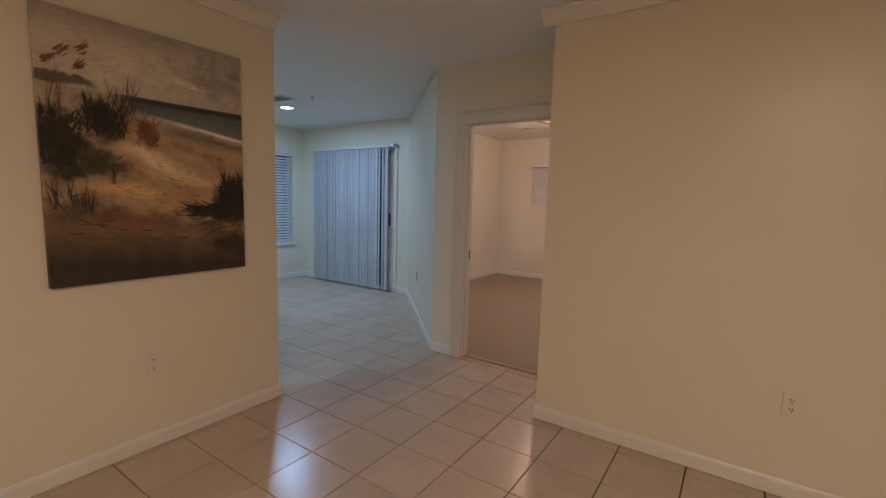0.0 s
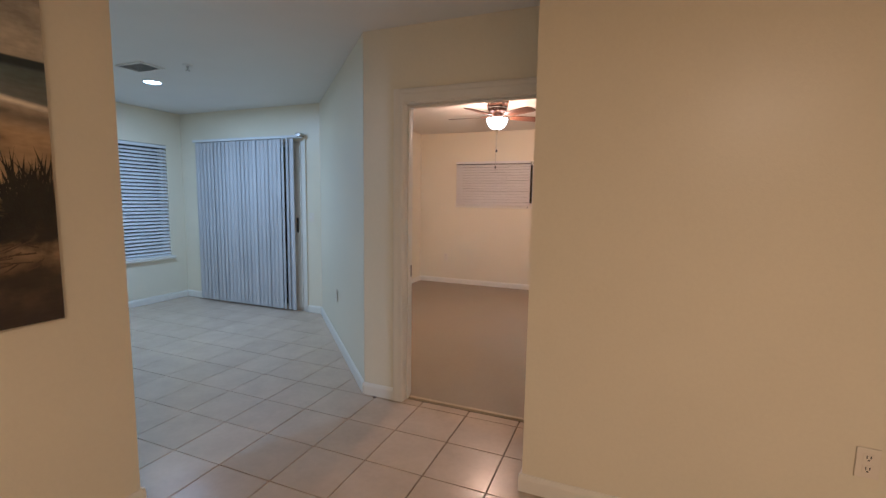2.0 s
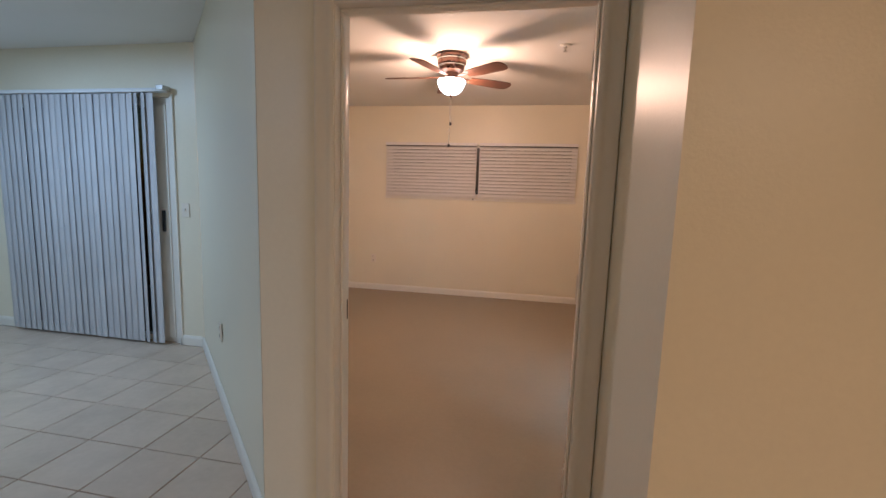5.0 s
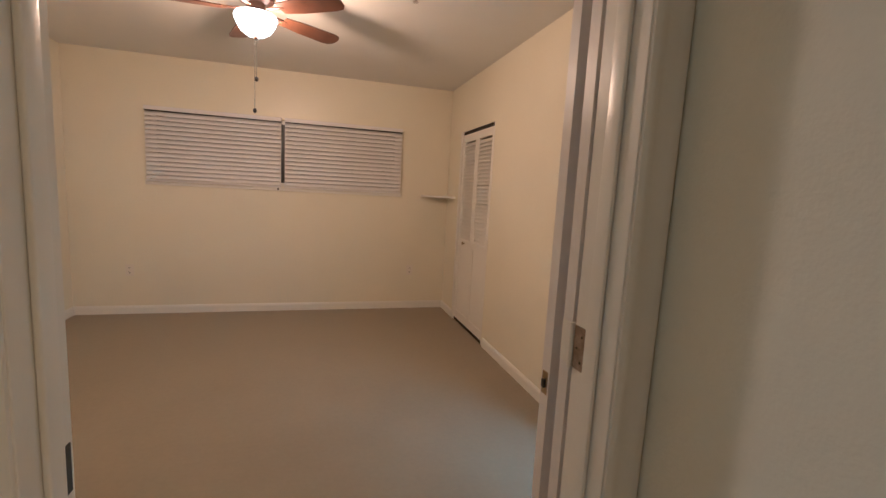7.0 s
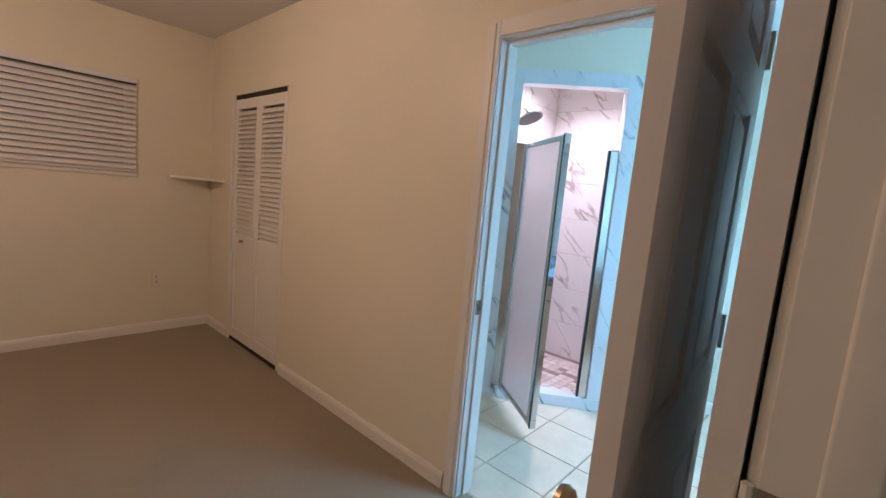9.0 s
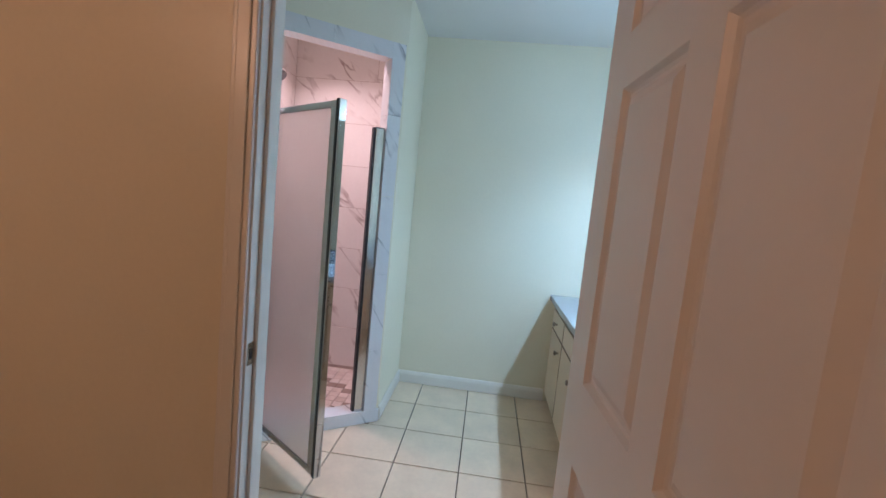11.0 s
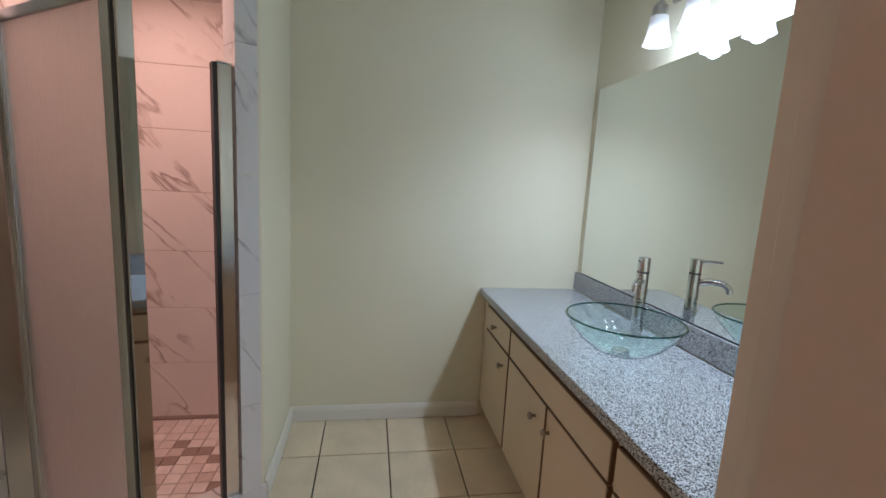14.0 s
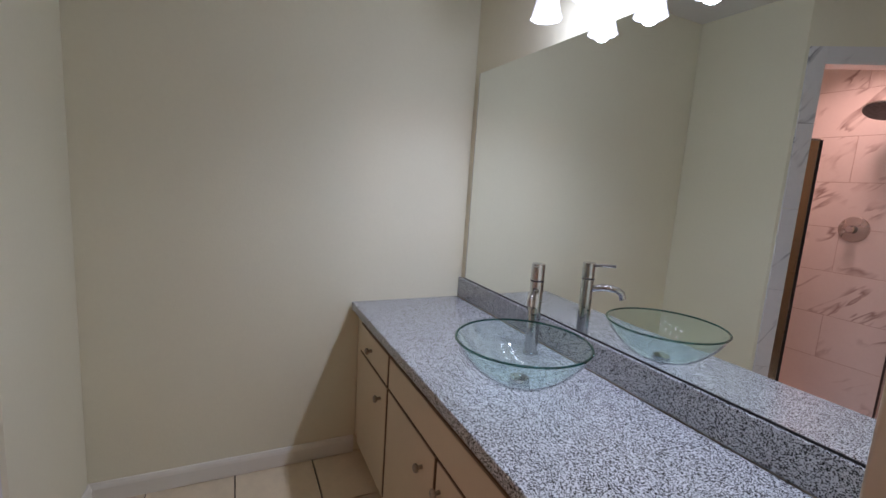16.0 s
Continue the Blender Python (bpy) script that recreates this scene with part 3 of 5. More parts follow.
# ---- windows and blinds ----
def venetian(name, length, top, bottom, slats, tilt, mat, label, shade_strip_mat=BLACK, wand=True):
    """A horizontal blind: local x along the rail, y out of the wall, hung at z = top."""
    blind = thing(name, (0, 0, 0), label, "blinds")
    part("headrail", box(0, 0.002, top - 0.038, length, 0.042, top, 0.003), mat, blind)
    # Black bar in place of the dark shade line below the headrail.
    part("headrail_shade_strip", box(0.004, 0.003, top - 0.046, length - 0.004, 0.03, top - 0.0385), shade_strip_mat, blind)
    part("bottom_rail", box(0, 0.006, bottom, length, 0.032, bottom + 0.018, 0.003), mat, blind)
    first = None
    step = (top - 0.05 - bottom - 0.022) / slats
    for i in range(slats):
        z = bottom + 0.03 + (i + 0.4) * step
        if first is None:
            bm = bmesh.new()
            w = 0.025
            prof = [(-w, -0.003), (-w * 0.5, 0.0015), (0, 0.003), (w * 0.5, 0.0015), (w, -0.003)]
            ring = [[bm.verts.new((x, y, h + dz)) for y, h in prof for dz in (0.0,)] for x in (0.003, length - 0.003)]
            under = [[bm.verts.new((x, y, h - 0.002)) for y, h in prof] for x in (0.003, length - 0.003)]
            for k in range(4):
                bm.faces.new((ring[0][k], ring[0][k + 1], ring[1][k + 1], ring[1][k]))
                bm.faces.new((under[0][k], under[1][k], under[1][k + 1], under[0][k + 1]))
            for k in (0, 4):
                bm.faces.new((ring[0][k], ring[1][k], under[1][k], under[0][k]))
            first = part("slat", bm, mat, blind)
            ob = first
        else:
            ob = new("slat", first.data)
            ob.parent = blind
        ob.matrix_local = pose(0, 0.022, z, -tilt + random.uniform(-0.5, 0.5), 0, 0)
    for fx in (0.12, 0.5, 0.88):
        part("cord", tube([(length * fx, 0.048, bottom + 0.01), (length * fx, 0.048, top - 0.03)], 0.0012, 5), mat, blind)
    if wand:
        part("wand", tube([(length * wand, 0.055, top - 0.05), (length * wand, 0.058, top - 0.75 if top - bottom > 1.2 else top - 0.5)], 0.004, 6), CHALK, blind, "clear tilt wand")
    return blind


# bedroom: two blinds side by side
b1 = venetian("window_blind", 1.232, 0.0, -0.712, 15, 55, PINKISH, "closed white slatted blind on the bedroom window", wand=0)
b1.matrix_basis = pose(-1.826, 7.798, 2.045, 0, 0, 180)
b2 = venetian("window_blind", 1.235, 0.0, -0.712, 15, 54, PINKISH, "closed white slatted blind beside another blind", wand=0)
b2.matrix_basis = pose(-0.562, 7.798, 2.045, 0, 0, 180)
part("cord_pull", lathe([(0.0, -0.02), (0.008, -0.018), (0.005, 0.0), (0.0, 0.002)], 10), BLACK, b1).matrix_local = pose(0.03, 0.05, -0.715)
win = tagged(new("window_1"), kind="structure")
for b in ((-3.03, 7.86, 1.345, -2.99, 7.90, 2.03), (-0.625, 7.86, 1.345, -0.585, 7.90, 2.03), (-1.835, 7.86, 1.385, -1.785, 7.90, 1.99), (-2.99, 7.86, 1.345, -0.625, 7.90, 1.385), (-2.99, 7.86, 1.99, -0.625, 7.90, 2.03)):
    part("window_frame", box(*b), BLACK if b[0] == -1.835 else TRIM, win)
for x0, x1 in ((-2.99, -1.835), (-1.785, -0.625)):
    part("pane", box(x0, 7.876, 1.385, x1, 7.882, 1.99), PANE, win).visible_shadow = False
part("window_sill", box(-3.07, 7.785, 1.300, -0.55, 7.7985, 1.330, 0.003), TRIM, win)

# living room window
b3 = venetian("window_blind", 0.745, 0.0, -1.465, 31, 42, CHALK, "white slatted blind, slats half open, on the living room window", wand=0.86)
b3.matrix_basis = pose(-6.196, 4.995, 2.075, 0, 0, -90)
win2 = tagged(new("window_2"), kind="structure")
for b in ((-6.28, 4.25, 0.60, -6.235, 4.285, 2.08), (-6.28, 4.955, 0.60, -6.235, 4.99, 2.08), (-6.28, 4.285, 0.60, -6.235, 4.955, 0.64), (-6.28, 4.285, 2.04, -6.235, 4.955, 2.08)):
    part("window_frame", box(*b), TRIM, win2)
for z0, z1 in ((0.64, 2.04),):
    part("pane", box(-6.262, 4.285, z0, -6.256, 4.955, z1), PANE, win2).visible_shadow = False
part("window_sill", box(-6.235, 4.252, 0.6005, -6.1525, 4.988, 0.612), TRIM, win2)
part("window_sill", box(-6.150, 4.215, 0.572, -6.105, 5.025, 0.612, 0.004), TRIM, win2)

# sliding glass door and its vertical blind
slider = tagged(new("door_slider"), kind="structure")
for b in ((-5.80, 5.25, 0, -5.735, 5.31, 2.10), (-4.125, 5.23, 0, -4.06, 5.31, 2.10), (-5.735, 5.25, 2.04, -4.125, 5.31, 2.10), (-5.735, 5.25, 0.0, -4.125, 5.31, 0.05), (-4.97, 5.255, 0.05, -4.90, 5.30, 2.04), (-4.32, 5.22, 0.05, -4.126, 5.26, 2.04)):
    part("door_frame", box(*b, bevel=0.003), TRIM, slider)
for x0, x1 in ((-5.735, -4.97), (-4.90, -4.32)):
    part("pane", box(x0, 5.275, 0.05, x1, 5.281, 2.04), PANE, slider).visible_shadow = False
part("casing", box(-4.06, 5.196, 0, -4.035, 5.2095, 2.12, 0.003), TRIM, slider)
part("handle", box(-4.185, 5.196, 0.99, -4.165, 5.2185, 1.17, 0.004), BLACK, slider, "black pull handle")
vblind = thing("vertical_blind", (-4.95, 5.16, 0.0), "closed white vertical-vane blind over the sliding glass door", "blinds")
part("headrail", box(-0.885, -0.03, 2.125, 0.885, 0.03, 2.155, 0.004), CHALK, vblind)
part("end_bracket", box(0.83, -0.034, 2.135, 0.90, 0.045, 2.175, 0.004), NICKEL, vblind, "metal end bracket")
vane = None
for i in range(25):
    x = -0.84 + i * 0.0655
    if vane is None:
        bm = bmesh.new()
        prof = [(-0.045, 0.0), (-0.023, 0.005), (0.0, 0.007), (0.023, 0.005), (0.045, 0.0)]
        rows_ = [[bm.verts.new((a, b + t, z)) for a, b in prof] for z in (0.02, 2.12) for t in (0.0, 0.0015)]
        for k in range(4):
            bm.faces.new((rows_[0][k], rows_[0][k + 1], rows_[2][k + 1], rows_[2][k]))
            bm.faces.new((rows_[1][k], rows_[3][k], rows_[3][k + 1], rows_[1][k + 1]))
        for k in (0, 4):
            bm.faces.new((rows_[0][k], rows_[2][k], rows_[3][k], rows_[1][k]))
        vane = part("vane", bm, VANE, vblind)
        ob = vane
    else:
        ob = new("vane", vane.data)
        ob.parent = vblind
    turn = 168 + random.uniform(-2.5, 2.5) if i < 22 else 151 if i < 24 else 172
    ob.matrix_local = pose(x, random.uniform(-0.003, 0.003), 0, 0, 0, turn)


# ---- ceiling fittings ----
def sprinkler(x, y):
    s = thing("fire_sprinkler", (x, y, H), "small metal ceiling fire sprinkler head", "sprinkler", "ceiling sprinklers")
    part("escutcheon", lathe([(0.0, 0.0), (0.04, 0.0), (0.038, -0.006), (0.014, -0.01), (0.0, -0.01)], 18), CEIL, s, "", True)
    part("body", lathe([(0.0, -0.008), (0.012, -0.008), (0.012, -0.022), (0.007, -0.026), (0.006, -0.045), (0.0, -0.045)], 12), NICKEL, s)
    part("deflector", lathe([(0.0, -0.046), (0.017, -0.046), (0.017, -0.049), (0.0, -0.049)], 14), NICKEL, s)


sprinkler(-3.966, 3.636)
sprinkler(-0.93, 5.55)
can = thing("recessed_downlight", (-4.81, 3.915, H), "lit round recessed ceiling downlight with a white trim ring", "ceiling light")
part("trim_ring", lathe([(0.075, 0.0), (0.098, 0.0), (0.097, -0.006), (0.085, -0.009), (0.075, -0.006)], 32, True), CEIL, can, "", True)
lens = part("lens", lathe([(0.0, -0.001), (0.074, -0.001), (0.074, -0.004), (0.0, -0.006)], 32), CAN_GLOW, can, "glowing lens")
lens.visible_shadow = False
vent = thing("ceiling_vent", (-4.41, 3.53, H), "white metal ceiling air vent with angled slats", "vent", turn=0)
for b in ((-0.16, -0.11, -0.012, 0.16, -0.09, 0), (-0.16, 0.09, -0.012, 0.16, 0.11, 0), (-0.16, -0.09, -0.012, -0.14, 0.09, 0), (0.14, -0.09, -0.012, 0.16, 0.09, 0)):
    part("frame", box(*b, bevel=0.002), CEIL, vent)
# Dark sheet that stands for the shaded duct behind the slats.
part("backing", box(-0.14, -0.09, -0.003, 0.14, 0.09, -0.001), DARK, vent)
for i in range(8):
    s = part("slat", box(-0.14, -0.010, -0.001, 0.14, 0.010, 0.001), CEIL, vent)
    s.matrix_local = pose(0, -0.078 + i * 0.022, -0.010, 35, 0, 0)

# ---- ceiling fan ----
fan = thing("ceiling_fan", (-1.822, 5.72, H), "flush ceiling fan with walnut blades and a lit glass bowl", "ceiling fan")
part("motor_housing", lathe([(0.0, 0.0), (0.125, 0.0), (0.13, -0.01), (0.128, -0.03), (0.115, -0.038), (0.12, -0.05), (0.118, -0.075), (0.10, -0.085), (0.105, -0.10), (0.095, -0.125), (0.06, -0.14), (0.0, -0.14)], 36), BRONZE, fan, "bronze ribbed motor housing", True)
part("ring", lathe([(0.112, -0.036), (0.124, -0.038), (0.124, -0.046), (0.112, -0.048)], 36, True), NICKEL, fan, "", True)
part("ring", lathe([(0.098, -0.084), (0.111, -0.086), (0.111, -0.094), (0.098, -0.096)], 36, True), NICKEL, fan, "", True)
part("light_kit", lathe([(0.0, -0.14), (0.055, -0.14), (0.05, -0.17), (0.06, -0.19), (0.06, -0.20), (0.0, -0.20)], 32), BRONZE, fan, "bronze light fitter", True)
bowl_shade = part("shade", lathe([(0.112, -0.20), (0.118, -0.215), (0.105, -0.25), (0.085, -0.285), (0.05, -0.31), (0.0, -0.318)], 32), BOWL_GLOW, fan, "glowing frosted glass bowl", True)
bowl_shade.visible_shadow = False
part("finial", lathe([(0.0, -0.316), (0.012, -0.317), (0.01, -0.33), (0.0, -0.335)], 12), BRONZE, fan)
for k in range(5):
    ang = 180 + 72 * k
    bm = bmesh.new()
    outline = [(0.17, -0.045), (0.30, -0.062), (0.50, -0.068), (0.545, -0.06), (0.565, -0.035), (0.57, 0.0), (0.565, 0.035), (0.545, 0.06), (0.50, 0.068), (0.30, 0.062), (0.17, 0.045)]
    low = [bm.verts.new((x, y, -0.003)) for x, y in outline]
    top_ = [bm.verts.new((x, y, 0.003)) for x, y in outline]
    bm.faces.new(low[::-1])
    bm.faces.new(top_)
    for i in range(len(outline)):
        j = (i + 1) % len(outline)
        bm.faces.new((low[i], low[j], top_[j], top_[i]))
    blade = part("blade", bm, BLADE, fan)
    blade.matrix_local = pose(0, 0, -0.178, 0, 0, ang) @ pose(0, 0, 0, -11, 0, 0)
    arm = part("blade_arm", box(0.085, -0.014, -0.004, 0.20, 0.014, 0.004, 0.003), BRONZE, fan)
    arm.matrix_local = pose(0, 0, -0.168, 0, 3, ang)
for dx, low_z in ((0.004, -0.535), (-0.006, -0.715)):
    part("pull_chain", tube([(dx, 0.0, -0.33), (dx, 0.0, low_z)], 0.0022, 5), NICKEL, fan)
    part("chain_fob", lathe([(0.0, 0.0), (0.008, -0.004), (0.011, -0.016), (0.006, -0.028), (0.0, -0.03)], 12), BLACK, fan, "dark wooden fob").location = (dx, 0.0, low_z)

# corner shelf
tagged(finish("corner_shelf", prism([(-0.003, 7.796), (-0.32, 7.796), (-0.31, 7.775), (-0.025, 7.49), (-0.003, 7.48)], 1.314, 1.334), TRIM), "white triangular wall shelf fixed in the bedroom corner", "shelf")


# ---- outlets and switches ----
def outlet(place, turn, label, kind="outlet"):
    o = thing("wall_" + kind, place, label, kind, "wall plates", turn)
    part("plate", box(-0.036, -0.006, -0.058, 0.036, 0.0, 0.058, 0.002), PLATE, o)
    if kind == "outlet":
        for z in (-0.022, 0.022):
            part("socket", box(-0.016, -0.008, z - 0.015, 0.016, -0.006, z + 0.015, 0.001), PLATE, o)
            for x in (-0.006, 0.006):
                part("slot", box(x - 0.0015, -0.0088, z - 0.003, x + 0.0015, -0.0079, z + 0.008), BLACK, o)
            part("slot", box(-0.003, -0.0088, z - 0.012, 0.003, -0.0079, z - 0.007), BLACK, o)
    else:
        part("toggle", box(-0.005, -0.017, -0.004, 0.005, -0.006, 0.014, 0.001), TRIM, o)


outlet((-2.44, 1.312, 0.47), 90, "cream duplex outlet on the wall under the painting")
outlet((0.41, 2.895, 0.468), 0, "cream duplex outlet on the front room wall")
outlet((-2.993, 4.351, 0.485), -45, "cream duplex outlet on the diagonal wall")
outlet((-0.415, 7.798, 0.46), 0, "cream duplex outlet on the bedroom wall")
outlet((-3.23, 7.798, 0.45), 0, "cream duplex outlet beneath the bedroom window")
outlet((-3.96, 5.21, 1.18), 0, "cream light switch beside the sliding door", "switch")

# ---- painting on canvas ----
GRASS_P = material("painted_dark_grass", (0.018, 0.018, 0.013), 0.5, vary=0.6, scale=20, bump=0.04)
RUST_P = material("painted_rust", (0.204, 0.093, 0.048), 0.5, vary=0.5, scale=18, bump=0.04)

PW, PH = 0.94, 1.25
painting = thing("painting", (-2.440, 0.90, 0.95), "large unframed beach-dune landscape painting on canvas on the wall", "painting", turn=90)
# local x to the right along the wall, local -y towards the room, z up


def strokes(name, n, area, mat, length, lean, width, depth):
    """Many thin tapering brush marks that spring from an area."""
    verts, faces = [], []
    x0, z0, x1, z1 = area
    for _ in range(n):
        x, z = random.uniform(x0, x1) * PW, random.uniform(z0, z1) * PH
        L, a = length * random.uniform(0.4, 1.2), radians(90 + random.gauss(lean[0], lean[1]))
        w = width * random.uniform(0.5, 1.4)
        tip = (min(max(x + L * math.cos(a), 0.004), PW - 0.004), min(max(z + L * math.sin(a), 0.004), PH - 0.004))
        mid = ((x + tip[0]) / 2 + random.uniform(-w, w), (z + tip[1]) / 2)
        nx, nz = -math.sin(a) * w, math.cos(a) * w
        i, d = len(verts), -depth - random.uniform(0, 0.0012)
        verts += [(max(x - nx, 0.003), d, z - nz), (min(x + nx, PW - 0.003), d, z + nz), (min(mid[0] + nx, PW - 0.003), d, mid[1] + nz), (max(mid[0] - nx, 0.003), d, mid[1] - nz), (tip[0], d, tip[1])]
        faces += [(i, i + 1, i + 2, i + 3), (i + 3, i + 2, i + 4)]
    me = bpy.data.meshes.new(name)
    me.from_pydata(verts, [], faces)
    me.materials.append(mat)
    ob = new(name, me)
    ob.parent = painting
    return tagged(ob, kind="stuff")


# the picture itself: soft washes of paint blended into one another
def painted_canvas():
    m = bpy.data.materials.new("painted_canvas")
    m.use_nodes = True
    nt = m.node_tree
    bsdf = nt.nodes["Principled BSDF"]
    bsdf.inputs["Roughness"].default_value = 0.55

    def link(value, socket):
        if isinstance(value, (int, float)):
            socket.default_value = value
        else:
            nt.links.new(value, socket)

    def calc(op, a, b=0.0):
        n = nt.nodes.new("ShaderNodeMath")
        n.operation = op
        link(a, n.inputs[0])
        link(b, n.inputs[1])
        return n.outputs[0]

    def ramp(value, low, high, top=1.0):
        n = nt.nodes.new("ShaderNodeMapRange")
        n.interpolation_type = "SMOOTHSTEP"
        n.inputs["From Min"].default_value, n.inputs["From Max"].default_value, n.inputs["To Max"].default_value = low, high, top
        link(value, n.inputs["Value"])
        return n.outputs["Result"]

    def noise(scale, detail, stretch=(1, 1, 1), turn=0.0):
        mp, n = nt.nodes.new("ShaderNodeMapping"), nt.nodes.new("ShaderNodeTexNoise")
        mp.inputs["Scale"].default_value, mp.inputs["Rotation"].default_value = stretch, (0, turn, 0)
        n.inputs["Scale"].default_value, n.inputs["Detail"].default_value = scale, detail
        nt.links.new(co.outputs["Object"], mp.inputs["Vector"])
        nt.links.new(mp.outputs["Vector"], n.inputs["Vector"])
        return calc("SUBTRACT", n.outputs["Fac"], 0.5)

    co, sep = nt.nodes.new("ShaderNodeTexCoord"), nt.nodes.new("ShaderNodeSeparateXYZ")
    nt.links.new(co.outputs["Object"], sep.inputs[0])
    soft, rough_n, brush = noise(5, 4), noise(14, 5), noise(26, 4, (1, 1, 3.2), 0.35)
    u = calc("ADD", calc("DIVIDE", sep.outputs["X"], PW), calc("MULTIPLY", soft, 0.05))
    v0 = calc("DIVIDE", sep.outputs["Z"], PH)
    v = calc("ADD", v0, calc("ADD", calc("MULTIPLY", soft, 0.07), calc("MULTIPLY", rough_n, 0.035)))
    state = []

    def lay(colour, mask):
        n = nt.nodes.new("ShaderNodeMix")
        n.data_type = "RGBA"
        link(mask, n.inputs[0])
        if state:
            nt.links.new(state[-1], n.inputs[6])
        else:
            n.inputs[6].default_value = (0.40, 0.36, 0.275, 1)
        n.inputs[7].default_value = (*colour, 1)
        state.append(n.outputs[2])

    def below(line, blur, value=None):
        return ramp(calc("SUBTRACT", line, v if value is None else value), -blur, blur)

    def spot(cx, cz, rx, rz, blur=0.6, top=1.0, tilt=0.0):
        dx = calc("DIVIDE", calc("SUBTRACT", u, cx), rx)
        dz = calc("DIVIDE", calc("SUBTRACT", calc("SUBTRACT", v, cz), calc("MULTIPLY", calc("SUBTRACT", u, cx), tilt)), rz)
        r = calc("ADD", calc("SQRT", calc("ADD", calc("MULTIPLY", dx, dx), calc("MULTIPLY", dz, dz))), calc("MULTIPLY", rough_n, 2.0))
        return calc("SUBTRACT", top, ramp(r, 1 - blur, 1 + blur * 0.4, top))

    def slope(a, b):
        return calc("ADD", calc("MULTIPLY", u, b), a)

    # sky
    lay((0.50, 0.43, 0.31), spot(0.30, 0.86, 0.45, 0.16, 0.9, 0.8))
    lay((0.20, 0.185, 0.155), calc("MULTIPLY", ramp(v, 0.88, 1.02), 0.7))
    lay((0.20, 0.19, 0.165), spot(0.85, 0.86, 0.30, 0.08, 0.9, 0.7))
    lay((0.62, 0.54, 0.39), spot(0.66, 0.825, 0.12, 0.016, 0.6, 0.75, -0.12))
    lay((0.42, 0.37, 0.27), spot(0.50, 0.87, 0.20, 0.020, 0.7, 0.5, -0.14))
    lay((0.075, 0.062, 0.062), spot(0.08, 0.752, 0.16, 0.022, 0.5, 0.9, -0.03))
    # beach, sea and surf
    lay((0.33, 0.27, 0.185), below(slope(0.731, 0.004), 0.007, v0))
    sea = calc("MULTIPLY", calc("MULTIPLY", below(slope(0.732, 0.004), 0.004, v0), ramp(calc("SUBTRACT", v0, slope(0.722, -0.105)), -0.012, 0.010)), ramp(u, 0.26, 0.42))
    lay((0.075, 0.098, 0.10), sea)
    lay((0.022, 0.034, 0.040), calc("MULTIPLY", calc("MULTIPLY", below(slope(0.733, 0.004), 0.004, v0), ramp(calc("SUBTRACT", v0, slope(0.712, 0.0)), -0.006, 0.008)), ramp(u, 0.25, 0.5)))
    lay((0.24, 0.235, 0.21), calc("MULTIPLY", calc("MULTIPLY", sea, below(slope(0.690, -0.02), 0.03)), 0.35))
    lay((0.62, 0.565, 0.45), calc("MULTIPLY", calc("MULTIPLY", below(slope(0.724, -0.108), 0.006, v0), ramp(calc("SUBTRACT", v0, slope(0.709, -0.106)), -0.007, 0.006)), ramp(u, 0.44, 0.75)))
    lay((0.115, 0.098, 0.075), calc("MULTIPLY", calc("MULTIPLY", below(slope(0.700, -0.105), 0.015), ramp(calc("SUBTRACT", v, slope(0.610, -0.05)), -0.025, 0.025)), ramp(u, 0.45, 0.65, 0.8)))
    # dune
    lay((0.34, 0.235, 0.12), below(slope(0.635, -0.075), 0.03))
    lay((0.18, 0.115, 0.055), spot(0.72, 0.535, 0.20, 0.018, 0.9, 0.6, -0.16))
    lay((0.66, 0.50, 0.27), spot(0.50, 0.490, 0.20, 0.040, 0.7, 0.85, -0.24))
    lay((0.60, 0.44, 0.21), spot(0.66, 0.425, 0.24, 0.035, 0.7, 0.7, -0.12))
    lay((0.15, 0.095, 0.045), spot(0.34, 0.455, 0.10, 0.022, 0.8, 0.7, -0.2))
    lay((0.62, 0.40, 0.14), spot(0.36, 0.365, 0.20, 0.030, 0.7, 0.8, -0.06))
    lay((0.42, 0.27, 0.10), spot(0.55, 0.305, 0.26, 0.038, 0.8, 0.75, -0.1))
    lay((0.12, 0.075, 0.038), calc("MULTIPLY", below(slope(0.315, -0.10), 0.055), 0.88))
    lay((0.15, 0.062, 0.030), spot(0.34, 0.235, 0.24, 0.05, 0.9, 0.75, -0.12))
    lay((0.24, 0.135, 0.055), spot(0.66, 0.17, 0.16, 0.03, 0.9, 0.6, 0.05))
    lay((0.032, 0.023, 0.017), below(slope(0.165, -0.07), 0.085))
    # shadowed grass banks
    lay((0.016, 0.015, 0.011), spot(0.07, 0.52, 0.17, 0.13, 0.6, 0.97, -0.25))
    lay((0.020, 0.016, 0.011), spot(0.26, 0.615, 0.12, 0.085, 0.6, 0.95, 0.15))
    lay((0.024, 0.023, 0.012), spot(0.20, 0.475, 0.15, 0.065, 0.7, 0.9, -0.2))
    lay((0.060, 0.060, 0.022), spot(0.22, 0.46, 0.06, 0.045, 0.9, 0.7))
    lay((0.11, 0.095, 0.028), spot(0.28, 0.425, 0.04, 0.028, 0.9, 0.6))
    lay((0.36, 0.19, 0.045), spot(0.385, 0.610, 0.035, 0.024, 0.8, 0.8))
    lay((0.14, 0.055, 0.032), spot(0.455, 0.590, 0.050, 0.060, 0.6, 0.92))
    lay((0.030, 0.024, 0.018), spot(0.12, 0.31, 0.15, 0.070, 0.9, 0.7))
    lay((0.012, 0.011, 0.009), spot(0.92, 0.31, 0.15, 0.125, 0.6, 0.97))
